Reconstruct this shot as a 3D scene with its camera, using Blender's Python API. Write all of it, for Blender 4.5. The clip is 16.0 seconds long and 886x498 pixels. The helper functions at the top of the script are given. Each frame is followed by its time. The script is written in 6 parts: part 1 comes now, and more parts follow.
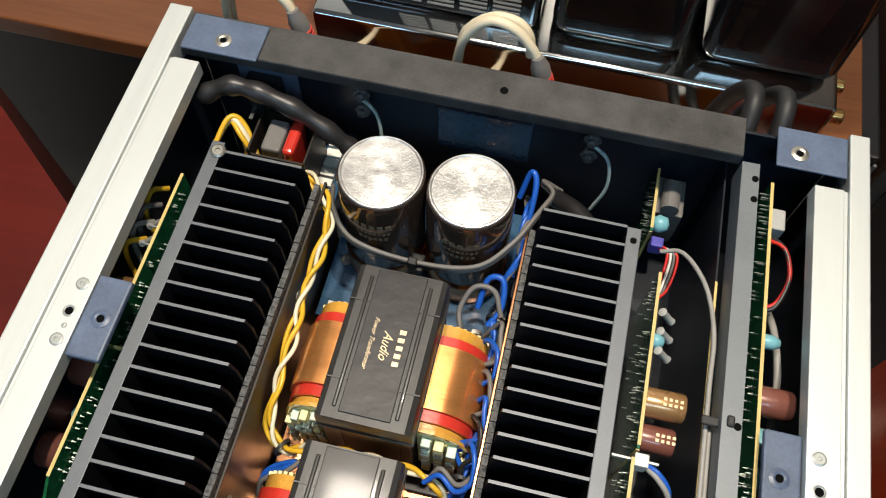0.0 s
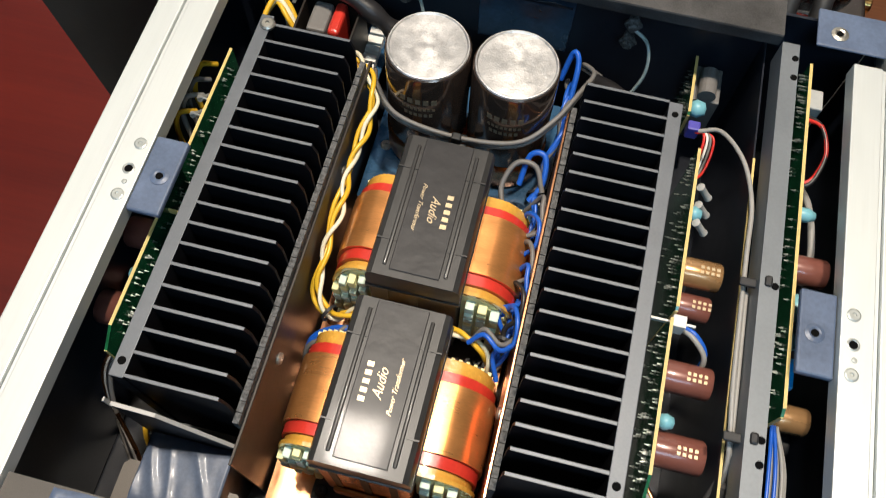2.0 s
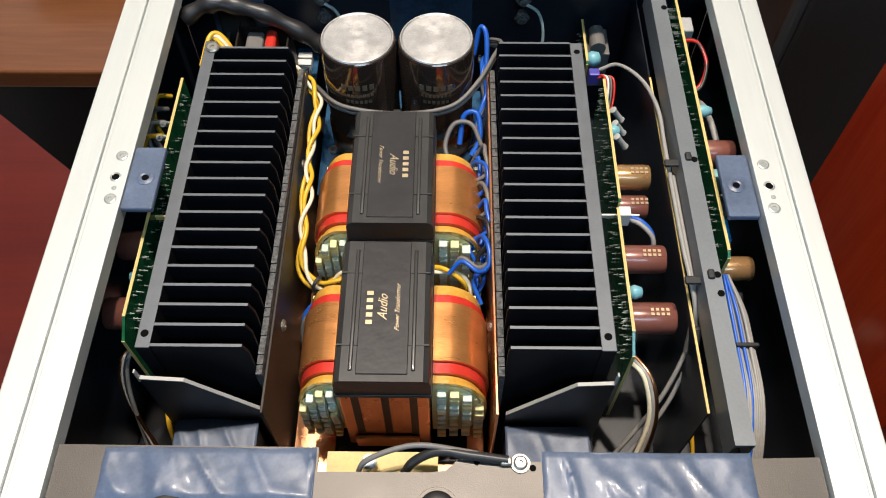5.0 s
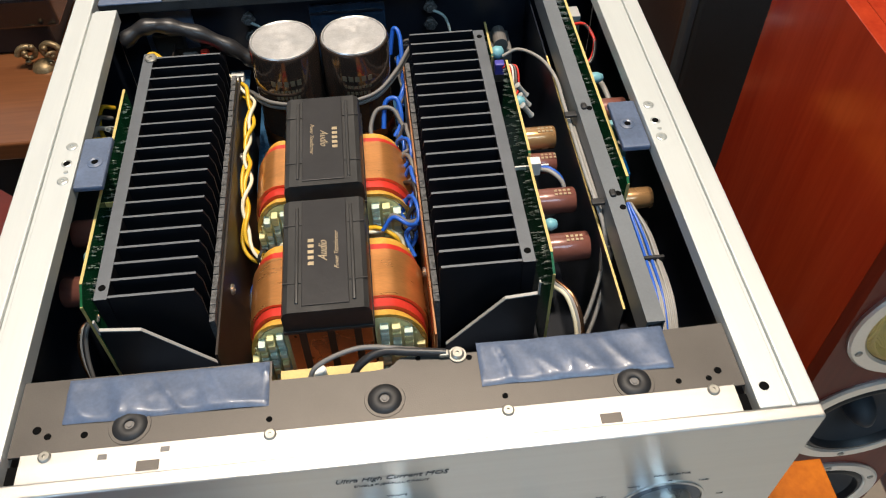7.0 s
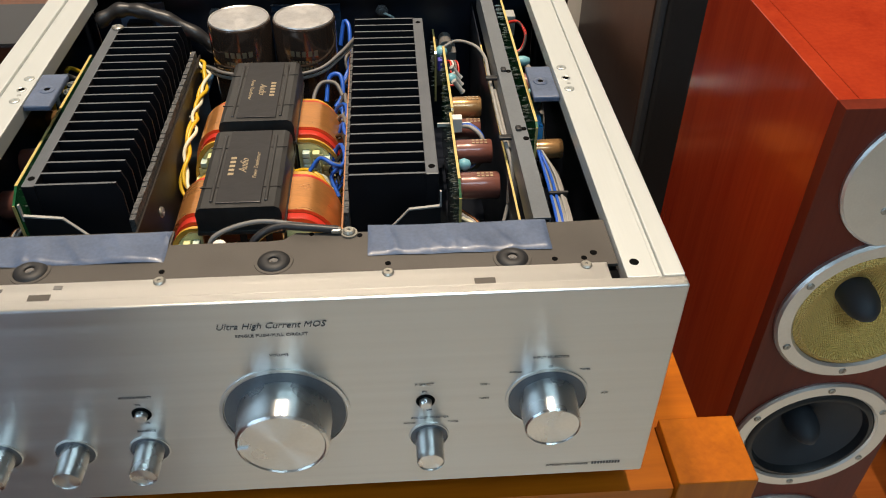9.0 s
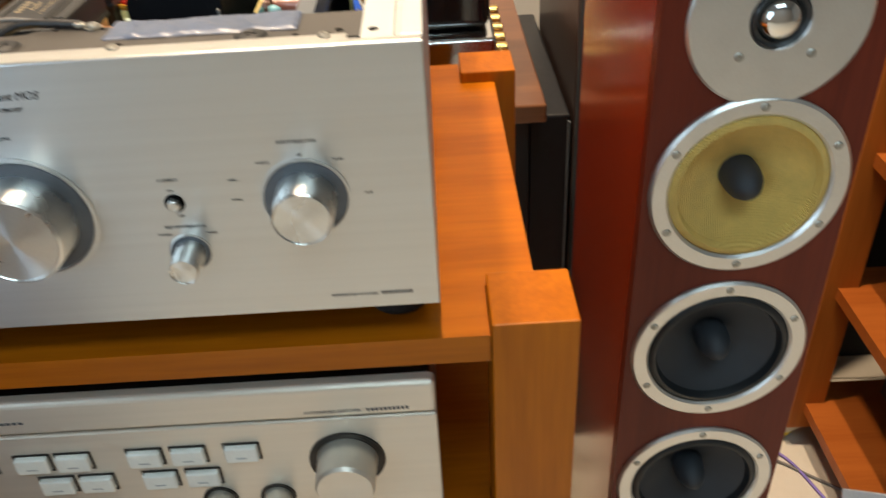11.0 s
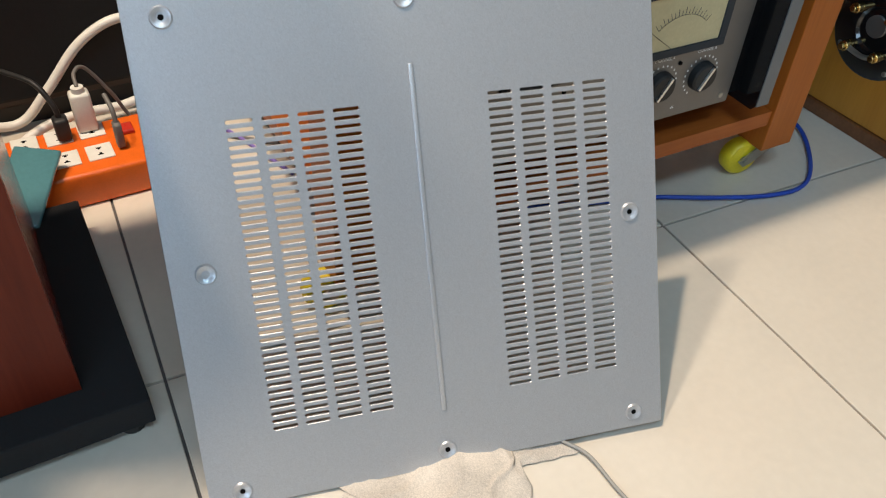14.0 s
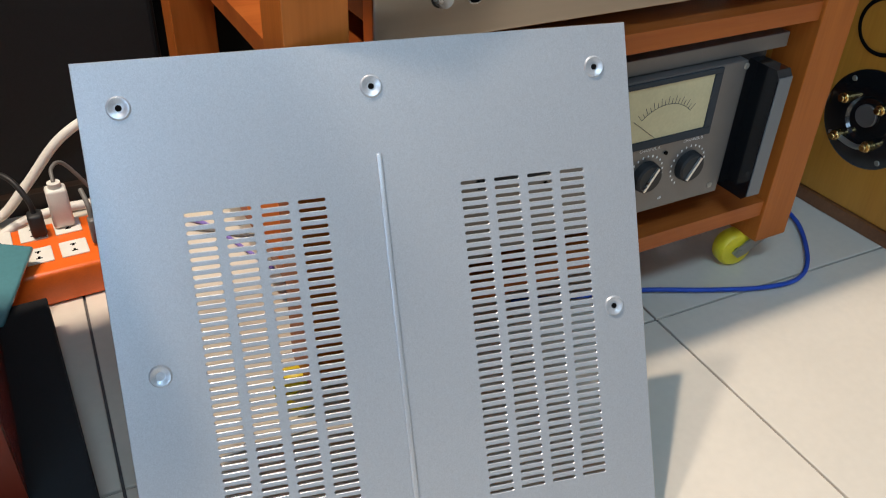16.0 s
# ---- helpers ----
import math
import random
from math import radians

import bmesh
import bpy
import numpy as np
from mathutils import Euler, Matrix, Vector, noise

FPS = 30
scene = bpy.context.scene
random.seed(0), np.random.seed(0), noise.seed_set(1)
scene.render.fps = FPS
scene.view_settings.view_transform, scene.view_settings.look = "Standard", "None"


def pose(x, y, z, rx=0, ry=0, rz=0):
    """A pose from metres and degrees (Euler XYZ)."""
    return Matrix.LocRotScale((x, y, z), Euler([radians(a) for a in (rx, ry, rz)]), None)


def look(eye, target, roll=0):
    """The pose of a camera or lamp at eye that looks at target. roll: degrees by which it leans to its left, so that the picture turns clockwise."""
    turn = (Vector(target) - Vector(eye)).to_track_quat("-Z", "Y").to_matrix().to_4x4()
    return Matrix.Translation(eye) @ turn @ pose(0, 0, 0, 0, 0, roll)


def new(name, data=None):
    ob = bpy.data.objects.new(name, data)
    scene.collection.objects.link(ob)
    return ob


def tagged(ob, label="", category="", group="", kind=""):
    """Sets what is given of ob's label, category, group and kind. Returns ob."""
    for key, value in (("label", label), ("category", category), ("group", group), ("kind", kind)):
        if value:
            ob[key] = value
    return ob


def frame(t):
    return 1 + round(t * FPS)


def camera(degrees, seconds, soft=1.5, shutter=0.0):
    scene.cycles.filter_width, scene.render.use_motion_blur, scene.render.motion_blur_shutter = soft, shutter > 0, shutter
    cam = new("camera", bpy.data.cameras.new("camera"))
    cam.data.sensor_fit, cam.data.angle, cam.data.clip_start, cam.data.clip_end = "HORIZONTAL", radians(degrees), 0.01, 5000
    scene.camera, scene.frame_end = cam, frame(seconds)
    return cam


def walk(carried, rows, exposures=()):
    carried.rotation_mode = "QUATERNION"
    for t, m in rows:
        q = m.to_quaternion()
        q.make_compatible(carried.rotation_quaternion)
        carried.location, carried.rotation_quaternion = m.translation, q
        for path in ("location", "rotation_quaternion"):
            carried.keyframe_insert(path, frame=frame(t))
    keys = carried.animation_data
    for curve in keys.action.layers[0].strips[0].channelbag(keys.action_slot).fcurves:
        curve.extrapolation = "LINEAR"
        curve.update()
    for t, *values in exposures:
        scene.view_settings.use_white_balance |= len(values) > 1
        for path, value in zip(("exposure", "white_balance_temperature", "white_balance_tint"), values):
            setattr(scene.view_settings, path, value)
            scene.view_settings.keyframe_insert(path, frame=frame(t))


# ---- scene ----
cam = camera(56.8, 16.0, 1.0, 0.3)
PATH = [
    (0, (0.029, 0.112, 1.443), (-0.152, 0.996, -0.342), 1.8),
    (0.5, (0.019, 0.112, 1.434), (-0.18, 0.973, -0.36), 2.4),
    (1, (0.018, 0.102, 1.429), (-0.184, 0.937, -0.378), 2.6),
    (1.5, (0.016, 0.084, 1.424), (-0.178, 0.897, -0.393), 2.3),
    (2, (0.017, 0.055, 1.432), (-0.146, 0.854, -0.394), 2.7),
    (2.5, (0.015, 0.026, 1.429), (-0.125, 0.822, -0.4), 2.1),
    (3, (0.005, 0.004, 1.424), (-0.105, 0.814, -0.401), 1.9),
    (3.5, (0.003, -0.009, 1.419), (-0.075, 0.838, -0.391), 1.6),
    (4, (0.004, -0.026, 1.43), (-0.046, 0.911, -0.336), 1.0),
    (4.2, (0.004, -0.033, 1.435), (-0.038, 0.929, -0.318), 0.7),
    (6.3, (0.004, -0.134, 1.418), (0.069, 1.11, -0.146), -0.7),
    (6.5, (0.007, -0.144, 1.419), (0.088, 1.11, -0.137), -0.8),
    (7, (0.011, -0.176, 1.41), (0.132, 1.104, -0.122), -0.9),
    (7.5, (0.019, -0.204, 1.397), (0.18, 1.104, -0.107), -0.6),
    (8, (0.028, -0.241, 1.375), (0.215, 1.104, -0.093), -0.2),
    (8.2, (0.033, -0.255, 1.369), (0.215, 1.123, -0.069), -0.3),
    (10.3, (0.167, -0.362, 1.24), (0.037, 1.305, 0.143), -1.5),
    (10.5, (0.185, -0.369, 1.228), (0.041, 1.299, 0.134), -2.9),
    (11, (0.222, -0.376, 1.184), (0.215, 1.268, 0.045), -3.5),
    (11.5, (0.291, -0.37, 1.121), (0.515, 1.189, -0.11), -3.5),
    (12, (0.379, -0.369, 1.042), (0.843, 1.055, -0.283), -1.8),
    (12.5, (0.464, -0.379, 0.964), (1.079, 0.929, -0.419), 0.7),
    (13, (0.512, -0.365, 0.855), (1.238, 0.861, -0.549), 3.7),
    (13.5, (0.552, -0.374, 0.749), (1.316, 0.864, -0.624), 4.0),
    (14, (0.575, -0.402, 0.658), (1.361, 0.883, -0.658), 3.4),
    (14.5, (0.59, -0.429, 0.61), (1.387, 0.903, -0.652), 2.8),
    (15, (0.604, -0.424, 0.597), (1.418, 0.953, -0.602), 2.3),
    (15.5, (0.616, -0.402, 0.616), (1.441, 0.999, -0.55), 2.1),
    (16, (0.614, -0.39, 0.637), (1.45, 1.028, -0.499), 2.4),
]
walk(cam, [(t, look(eye, target, roll)) for t, eye, target, roll in PATH],
     [(0.0, -0.57, 5550, 8), (4.2, -0.44, 5500, 11), (7.0, -0.42, 5700, 11), (8.2, -0.58, 6000, 11), (10.3, -0.30, 6400, 12), (11.2, 0.02, 6800, 12), (12.3, 0.46, 6850, 12),
     (13.5, 0.26, 6250, 12), (14.4, 0.10, 6100, 12), (16.0, 0.26, 5800, 12)])

# ---- light ----
world = bpy.data.worlds.new("room_air")
scene.world = world
world.use_nodes = True
world.node_tree.nodes["Background"].inputs[0].default_value = (0.55, 0.82, 1.0, 1)
world.node_tree.nodes["Background"].inputs[1].default_value = 0.09


def area_lamp(name, eye, target, sx, sy, watts, colour):
    d = bpy.data.lights.new(name, "AREA")
    d.shape, d.size, d.size_y, d.energy, d.color = "RECTANGLE", sx, sy, watts, colour
    ob = new(name, d)
    ob.matrix_basis = look(eye, target)
    return ob


area_lamp("ceiling_lamp_light", (-0.295, 0.456, 3.05), (-0.295, 0.456, 0), 0.14, 0.14, 44, (1.0, 0.81, 0.59))
area_lamp("ceiling_lamp_light", (0.24, 0.42, 3.05), (0.24, 0.42, 0), 0.06, 0.06, 58, (1.0, 0.79, 0.55))
# added cool fill from overhead, lifts the shaded floor; no known fitting
area_lamp("ceiling_fill_light", (0.45, -1.35, 3.05), (0.45, -1.20, 0), 1.6, 0.6, 32, (0.60, 0.86, 1.0))
area_lamp("window_light", (-1.6, -2.5, 1.55), (0.3, 0.3, 0.75), 2.2, 1.7, 60, (0.56, 0.80, 1.0))


# ---- materials ----
def mat(name, colour, rough=0.5, metal=0.0, vary=0.15, grain=60.0, fine=400.0, bump=0.1, stretch=(1, 1, 1),
        spread=0.08, coat=0.0, glass=0.0, emit=0.0, random_tint=0.0, brushed=None, shine=0.5):
    """A surface with variation at two scales; lengths in metres."""
    m = bpy.data.materials.new(name)
    m.use_nodes = True
    nt = m.node_tree
    n, l = nt.nodes, nt.links
    p = n["Principled BSDF"]
    tc, mp = n.new("ShaderNodeTexCoord"), n.new("ShaderNodeMapping")
    mp.inputs["Scale"].default_value = stretch
    l.new(tc.outputs["Object"], mp.inputs["Vector"])
    a, b = n.new("ShaderNodeTexNoise"), n.new("ShaderNodeTexNoise")
    for t, s, d in ((a, grain, 4), (b, fine, 3)):
        t.inputs["Scale"].default_value, t.inputs["Detail"].default_value = s, d
        l.new(mp.outputs[0], t.inputs["Vector"])
    mix = n.new("ShaderNodeMath")
    mix.operation = "MULTIPLY_ADD"
    mix.inputs[1].default_value = 0.4
    l.new(b.outputs["Fac"], mix.inputs[0])
    half = n.new("ShaderNodeMath")
    half.operation = "MULTIPLY"
    half.inputs[1].default_value = 0.6
    l.new(a.outputs["Fac"], half.inputs[0])
    l.new(half.outputs[0], mix.inputs[2])
    ramp = n.new("ShaderNodeValToRGB")
    ramp.color_ramp.elements[0].position, ramp.color_ramp.elements[1].position = 0.3, 0.7
    lo = [max(0, c * (1 - vary)) for c in colour]
    hi = [min(1, c * (1 + vary)) for c in colour]
    ramp.color_ramp.elements[0].color, ramp.color_ramp.elements[1].color = (*lo, 1), (*hi, 1)
    l.new(mix.outputs[0], ramp.inputs[0])
    out = ramp.outputs[0]
    if random_tint:
        oi, hsv, mr = n.new("ShaderNodeObjectInfo"), n.new("ShaderNodeHueSaturation"), n.new("ShaderNodeMapRange")
        mr.inputs[3].default_value, mr.inputs[4].default_value = 1 - random_tint, 1 + random_tint
        l.new(oi.outputs["Random"], mr.inputs[0])
        l.new(mr.outputs[0], hsv.inputs["Value"])
        l.new(out, hsv.inputs["Color"])
        out = hsv.outputs[0]
    l.new(out, p.inputs["Base Color"])
    rr = n.new("ShaderNodeMapRange")
    rr.inputs[3].default_value, rr.inputs[4].default_value = max(0.02, rough - spread), min(1, rough + spread)
    l.new(a.outputs["Fac"], rr.inputs[0])
    l.new(rr.outputs[0], p.inputs["Roughness"])
    p.inputs["Metallic"].default_value = metal
    p.inputs["Specular IOR Level"].default_value = shine
    p.inputs["Coat Weight"].default_value = coat
    p.inputs["Coat Roughness"].default_value = 0.08
    if glass:
        p.inputs["Transmission Weight"].default_value = glass
    if emit:
        p.inputs["Emission Color"].default_value = (*colour, 1)
        p.inputs["Emission Strength"].default_value = emit
    if brushed:
        p.inputs["Anisotropic"].default_value = 0.35 if brushed == "Z" else (0.92 if brushed == "Y" else 0.75)
        if brushed == "up":
            tg = n.new("ShaderNodeCombineXYZ")
            tg.inputs[2].default_value = 1.0
        else:
            tg = n.new("ShaderNodeTangent")
            tg.direction_type, tg.axis = "RADIAL", brushed
            p.inputs["Anisotropic Rotation"].default_value = 0.25
        l.new(tg.outputs[0], p.inputs["Tangent"])
    if bump:
        bp = n.new("ShaderNodeBump")
        bp.inputs["Strength"].default_value, bp.inputs["Distance"].default_value = bump, 0.001
        l.new(mix.outputs[0], bp.inputs["Height"])
        l.new(bp.outputs[0], p.inputs["Normal"])
    return m


def wood(name, dark, light, axis, rough=0.38, coat=0.12, scale=1.0, shine=0.5):
    """Straight-grained veneer whose grain runs along one axis (0, 1, 2)."""
    m = bpy.data.materials.new(name)
    m.use_nodes = True
    n, l = m.node_tree.nodes, m.node_tree.links
    p = n["Principled BSDF"]
    tc, mp = n.new("ShaderNodeTexCoord"), n.new("ShaderNodeMapping")
    st = [26.0 * scale] * 3
    st[axis] = 1.6 * scale
    mp.inputs["Scale"].default_value = st
    l.new(tc.outputs["Object"], mp.inputs["Vector"])
    a, b = n.new("ShaderNodeTexNoise"), n.new("ShaderNodeTexNoise")
    a.inputs["Scale"].default_value, a.inputs["Detail"].default_value, a.inputs["Distortion"].default_value = 1.0, 5, 0.6
    b.inputs["Scale"].default_value, b.inputs["Detail"].default_value = 9.0, 3
    for t in (a, b):
        l.new(mp.outputs[0], t.inputs["Vector"])
    s = n.new("ShaderNodeMath")
    s.operation = "MULTIPLY_ADD"
    s.inputs[1].default_value = 0.35
    l.new(b.outputs["Fac"], s.inputs[0])
    h = n.new("ShaderNodeMath")
    h.operation = "MULTIPLY"
    h.inputs[1].default_value = 0.65
    l.new(a.outputs["Fac"], h.inputs[0])
    l.new(h.outputs[0], s.inputs[2])
    ramp = n.new("ShaderNodeValToRGB")
    ramp.color_ramp.elements[0].position, ramp.color_ramp.elements[1].position = 0.32, 0.68
    ramp.color_ramp.elements[0].color, ramp.color_ramp.elements[1].color = (*dark, 1), (*light, 1)
    l.new(s.outputs[0], ramp.inputs[0])
    l.new(ramp.outputs[0], p.inputs["Base Color"])
    p.inputs["Roughness"].default_value = rough
    p.inputs["Coat Weight"].default_value = coat
    p.inputs["Coat Roughness"].default_value = 0.15
    p.inputs["Specular IOR Level"].default_value = shine
    bp = n.new("ShaderNodeBump")
    bp.inputs["Strength"].default_value, bp.inputs["Distance"].default_value = 0.12, 0.0006
    l.new(s.outputs[0], bp.inputs["Height"])
    l.new(bp.outputs[0], p.inputs["Normal"])
    return m


SILVER = mat("brushed_aluminium", (0.72, 0.71, 0.68), 0.36, 1.0, 0.06, 3, 900, 0.04, (1, 60, 60), brushed="up")
RAIL = mat("rail_aluminium", (0.62, 0.645, 0.63), 0.50, 0.55, 0.03, 20, 700, 0.03, (40, 1, 40))
KNOB = mat("turned_aluminium", (0.78, 0.77, 0.74), 0.28, 1.0, 0.05, 40, 500, 0.02, brushed="Y")
CHAMPAGNE = mat("champagne_aluminium", (0.72, 0.64, 0.54), 0.42, 0.7, 0.05, 3, 900, 0.04, (1, 60, 60), brushed="up")
FASCIA = mat("bronze_aluminium", (0.50, 0.42, 0.33), 0.34, 1.0, 0.05, 3, 900, 0.04, (1, 60, 60), brushed="up")
PALEWIRE = mat("pale_teal_wire", (0.36, 0.45, 0.45), 0.45, 0.0, 0.1, 100, 500, 0.05)
COVER = mat("satin_silver_paint", (0.52, 0.54, 0.575), 0.34, 0.55, 0.15, 1100, 3200, 0.14)
SIDE = mat("side_panel_paint", (0.46, 0.38, 0.30), 0.45, 0.3, 0.06, 12, 600, 0.05)
BLACK = mat("black_anodised", (0.012, 0.012, 0.014), 0.42, 0.0, 0.3, 60, 800, 0.08)
# fin colours carry shading: near-black sides as shaded, grey tops as lit
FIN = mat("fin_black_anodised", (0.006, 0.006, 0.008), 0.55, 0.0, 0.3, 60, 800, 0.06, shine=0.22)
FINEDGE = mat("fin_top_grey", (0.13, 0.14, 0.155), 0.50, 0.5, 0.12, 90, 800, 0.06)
INNER = mat("inner_black_steel", (0.008, 0.011, 0.019), 0.36, 0.0, 0.3, 30, 500, 0.05)
PLATE = mat("bronze_grey_plate", (0.105, 0.095, 0.085), 0.45, 0.5, 0.10, 40, 1500, 0.18)
BAR = mat("speckled_dark_steel", (0.055, 0.053, 0.052), 0.50, 0.3, 0.5, 60, 1500, 0.25)
GREY = mat("grey_bracket_steel", (0.17, 0.185, 0.20), 0.45, 0.4, 0.10, 20, 600, 0.06)
EDGE = mat("bare_sheet_edge", (0.40, 0.39, 0.37), 0.6, 0.2, 0.1, 80, 500, 0.05)
COPPER = mat("copper_plate", (0.72, 0.36, 0.18), 0.28, 1.0, 0.10, 25, 400, 0.05)
WINDING = mat("copper_shield_band", (0.66, 0.29, 0.085), 0.30, 0.7, 0.16, 30, 300, 0.10, (1, 4, 1), coat=0.35)
BRONZE = mat("bronze_heat_plate", (0.024, 0.018, 0.014), 0.46, 0.3, 0.45, 18, 200, 0.08)
FELT = mat("rough_grey_strip", (0.095, 0.095, 0.095), 0.7, 0.2, 0.9, 420, 1100, 0.9)
CAPTOP = mat("brushed_can_top", (0.62, 0.61, 0.60), 0.38, 0.85, 0.16, 160, 900, 0.4, spread=0.15, brushed="Z")
CAN = mat("bronze_can_sleeve", (0.15, 0.105, 0.080), 0.16, 0.8, 0.2, 20, 300, 0.02, coat=0.4)
CANINK = mat("dull_gold_ink", (0.20, 0.15, 0.09), 0.5, 0.3, 0.08, 100, 600, 0.0)
FILM = mat("glossy_black_cover", (0.028, 0.027, 0.026), 0.40, 0.0, 0.3, 40, 160, 0.35, (1, 0.45, 1), coat=0.12, shine=0.4)
STICKER = mat("black_label_film", (0.020, 0.019, 0.020), 0.42, 0.0, 0.25, 34, 110, 0.60, coat=0.06, shine=0.35)
REDTAPE = mat("red_tape", (0.55, 0.035, 0.020), 0.30, 0.0, 0.15, 60, 400, 0.15, coat=0.4)
AMBER = mat("amber_tape", (0.62, 0.33, 0.045), 0.25, 0.0, 0.20, 80, 500, 0.2, coat=0.5)
BOBBIN = mat("pale_bobbin_plastic", (0.76, 0.70, 0.34), 0.45, 0.0, 0.15, 90, 500, 0.1)
BOBBIN2 = mat("green_bobbin_plastic", (0.58, 0.68, 0.56), 0.45, 0.0, 0.15, 90, 500, 0.1)
GOLDINK = mat("gold_ink", (0.50, 0.40, 0.25), 0.4, 0.6, 0.08, 100, 600, 0.0)
WHITEINK = mat("white_ink", (0.75, 0.77, 0.78), 0.6, 0.0, 0.05, 100, 600, 0.0)
DARKINK = mat("dark_ink", (0.07, 0.07, 0.075), 0.6, 0.0, 0.05, 100, 600, 0.0)
GREYINK = mat("grey_ink", (0.42, 0.41, 0.40), 0.6, 0.0, 0.05, 100, 600, 0.0)
PCB = mat("green_solder_mask", (0.016, 0.105, 0.040), 0.22, 0.0, 0.5, 120, 500, 0.12, coat=0.5)
PCBEDGE = mat("board_edge", (0.60, 0.46, 0.16), 0.5, 0.0, 0.15, 100, 500, 0.1)
BLUEPCB = mat("blue_solder_mask", (0.030, 0.085, 0.17), 0.28, 0.0, 0.3, 90, 500, 0.1, coat=0.4)
CERAMIC = mat("grey_ceramic", (0.38, 0.38, 0.36), 0.5, 0.0, 0.1, 90, 500, 0.05)
SOLDER = mat("solder", (0.30, 0.32, 0.30), 0.40, 1.0, 0.1, 200, 900, 0.1)
BROWNCAP = mat("brown_can_sleeve", (0.20, 0.075, 0.055), 0.30, 0.1, 0.12, 60, 400, 0.03, coat=0.5)
GOLDCAP = mat("gold_brown_sleeve", (0.42, 0.24, 0.10), 0.26, 0.5, 0.12, 60, 400, 0.03, coat=0.5)
PAD = mat("blue_protective_film", (0.090, 0.118, 0.185), 0.40, 0.0, 0.25, 45, 500, 0.10, coat=0.08)
RUBBER = mat("black_rubber", (0.014, 0.014, 0.015), 0.55, 0.0, 0.3, 80, 500, 0.15)
RAILSCREW = mat("pale_plated_screw", (0.44, 0.46, 0.44), 0.42, 0.6, 0.1, 200, 900, 0.1)
SCREW = mat("zinc_screw", (0.40, 0.385, 0.34), 0.40, 0.85, 0.1, 200, 900, 0.1)
HOLE = mat("dark_bore", (0.004, 0.004, 0.004), 0.9, 0.0, 0.1, 200, 900, 0.0, shine=0.05)
YELLOW = mat("yellow_wire", (0.70, 0.42, 0.015), 0.35, 0.0, 0.10, 100, 500, 0.05)
CREAM = mat("cream_wire", (0.72, 0.66, 0.48), 0.4, 0.0, 0.10, 100, 500, 0.05)
BLUEW = mat("blue_wire", (0.02, 0.10, 0.50), 0.35, 0.0, 0.12, 100, 500, 0.05)
GREYW = mat("grey_wire", (0.16, 0.15, 0.14), 0.5, 0.0, 0.12, 100, 500, 0.08)
LGREYW = mat("light_grey_wire", (0.30, 0.29, 0.27), 0.5, 0.0, 0.12, 100, 500, 0.08)
BLACKW = mat("black_sleeve", (0.020, 0.019, 0.020), 0.38, 0.0, 0.2, 60, 300, 0.2)
REDW = mat("red_wire", (0.60, 0.03, 0.02), 0.35, 0.0, 0.1, 100, 500, 0.05)
TEAL = mat("cyan_component", (0.20, 0.44, 0.50), 0.35, 0.0, 0.1, 100, 500, 0.05)
BRIGHTBLUE = mat("blue_component", (0.02, 0.25, 0.65), 0.3, 0.0, 0.1, 100, 500, 0.05)
WHITEP = mat("white_plastic", (0.76, 0.74, 0.68), 0.4, 0.0, 0.06, 90, 500, 0.05)
CABLEWHITE = mat("cream_cable", (0.70, 0.60, 0.42), 0.45, 0.0, 0.06, 90, 500, 0.05)
OAKX = wood("orange_oak_x", (0.31, 0.073, 0.001), (0.50, 0.134, 0.002), 0, 0.42, 0.03, 1.0, 0.22)
OAKY = wood("orange_oak_y", (0.31, 0.073, 0.001), (0.50, 0.134, 0.002), 1, 0.42, 0.03, 1.0, 0.22)
OAKZ = wood("orange_oak_z", (0.31, 0.073, 0.001), (0.50, 0.134, 0.002), 2, 0.42, 0.03, 1.0, 0.22)
CHERRYX = wood("brown_oak_x", (0.30, 0.070, 0.010), (0.42, 0.115, 0.020), 0, 0.42, 0.03, 1.0, 0.25)
CHERRYY = wood("brown_oak_y", (0.30, 0.070, 0.010), (0.42, 0.115, 0.020), 1, 0.42, 0.03, 1.0, 0.25)
CHERRYZ = wood("brown_oak_z", (0.34, 0.090, 0.010), (0.47, 0.135, 0.020), 2, 0.42, 0.03, 1.0, 0.25)
ROSEWOOD = wood("rosewood_veneer", (0.10, 0.013, 0.006), (0.17, 0.026, 0.011), 2, 0.42, 0.02, 1.0, 0.22)
LACQUER = wood("dark_red_lacquer", (0.062, 0.0035, 0.0014), (0.10, 0.0075, 0.0028), 0, 0.33, 0.10)
REDWOOD = wood("red_cherry_veneer", (0.30, 0.024, 0.006), (0.42, 0.045, 0.011), 2, 0.22, 0.5)
TABLEWOOD = wood("brown_table_wood", (0.13, 0.045, 0.016), (0.22, 0.085, 0.030), 0, 0.32, 0.3)
DARKWOOD = wood("dark_brown_wood", (0.030, 0.016, 0.012), (0.055, 0.030, 0.022), 0, 0.4, 0.2)
GRILLE = mat("black_grille_cloth", (0.010, 0.010, 0.011), 0.9, 0.0, 0.4, 300, 1200, 0.4)
SLATE = mat("dark_grey_cloth", (0.030, 0.034, 0.040), 0.85, 0.0, 0.2, 300, 1200, 0.3)
CONE = mat("black_paper_cone", (0.022, 0.025, 0.030), 0.6, 0.0, 0.2, 60, 900, 0.2)
SURROUND = mat("rubber_surround", (0.012, 0.013, 0.014), 0.42, 0.0, 0.2, 60, 500, 0.1)
RING = mat("spun_alloy_ring", (0.70, 0.69, 0.66), 0.34, 0.9, 0.06, 40, 500, 0.05)
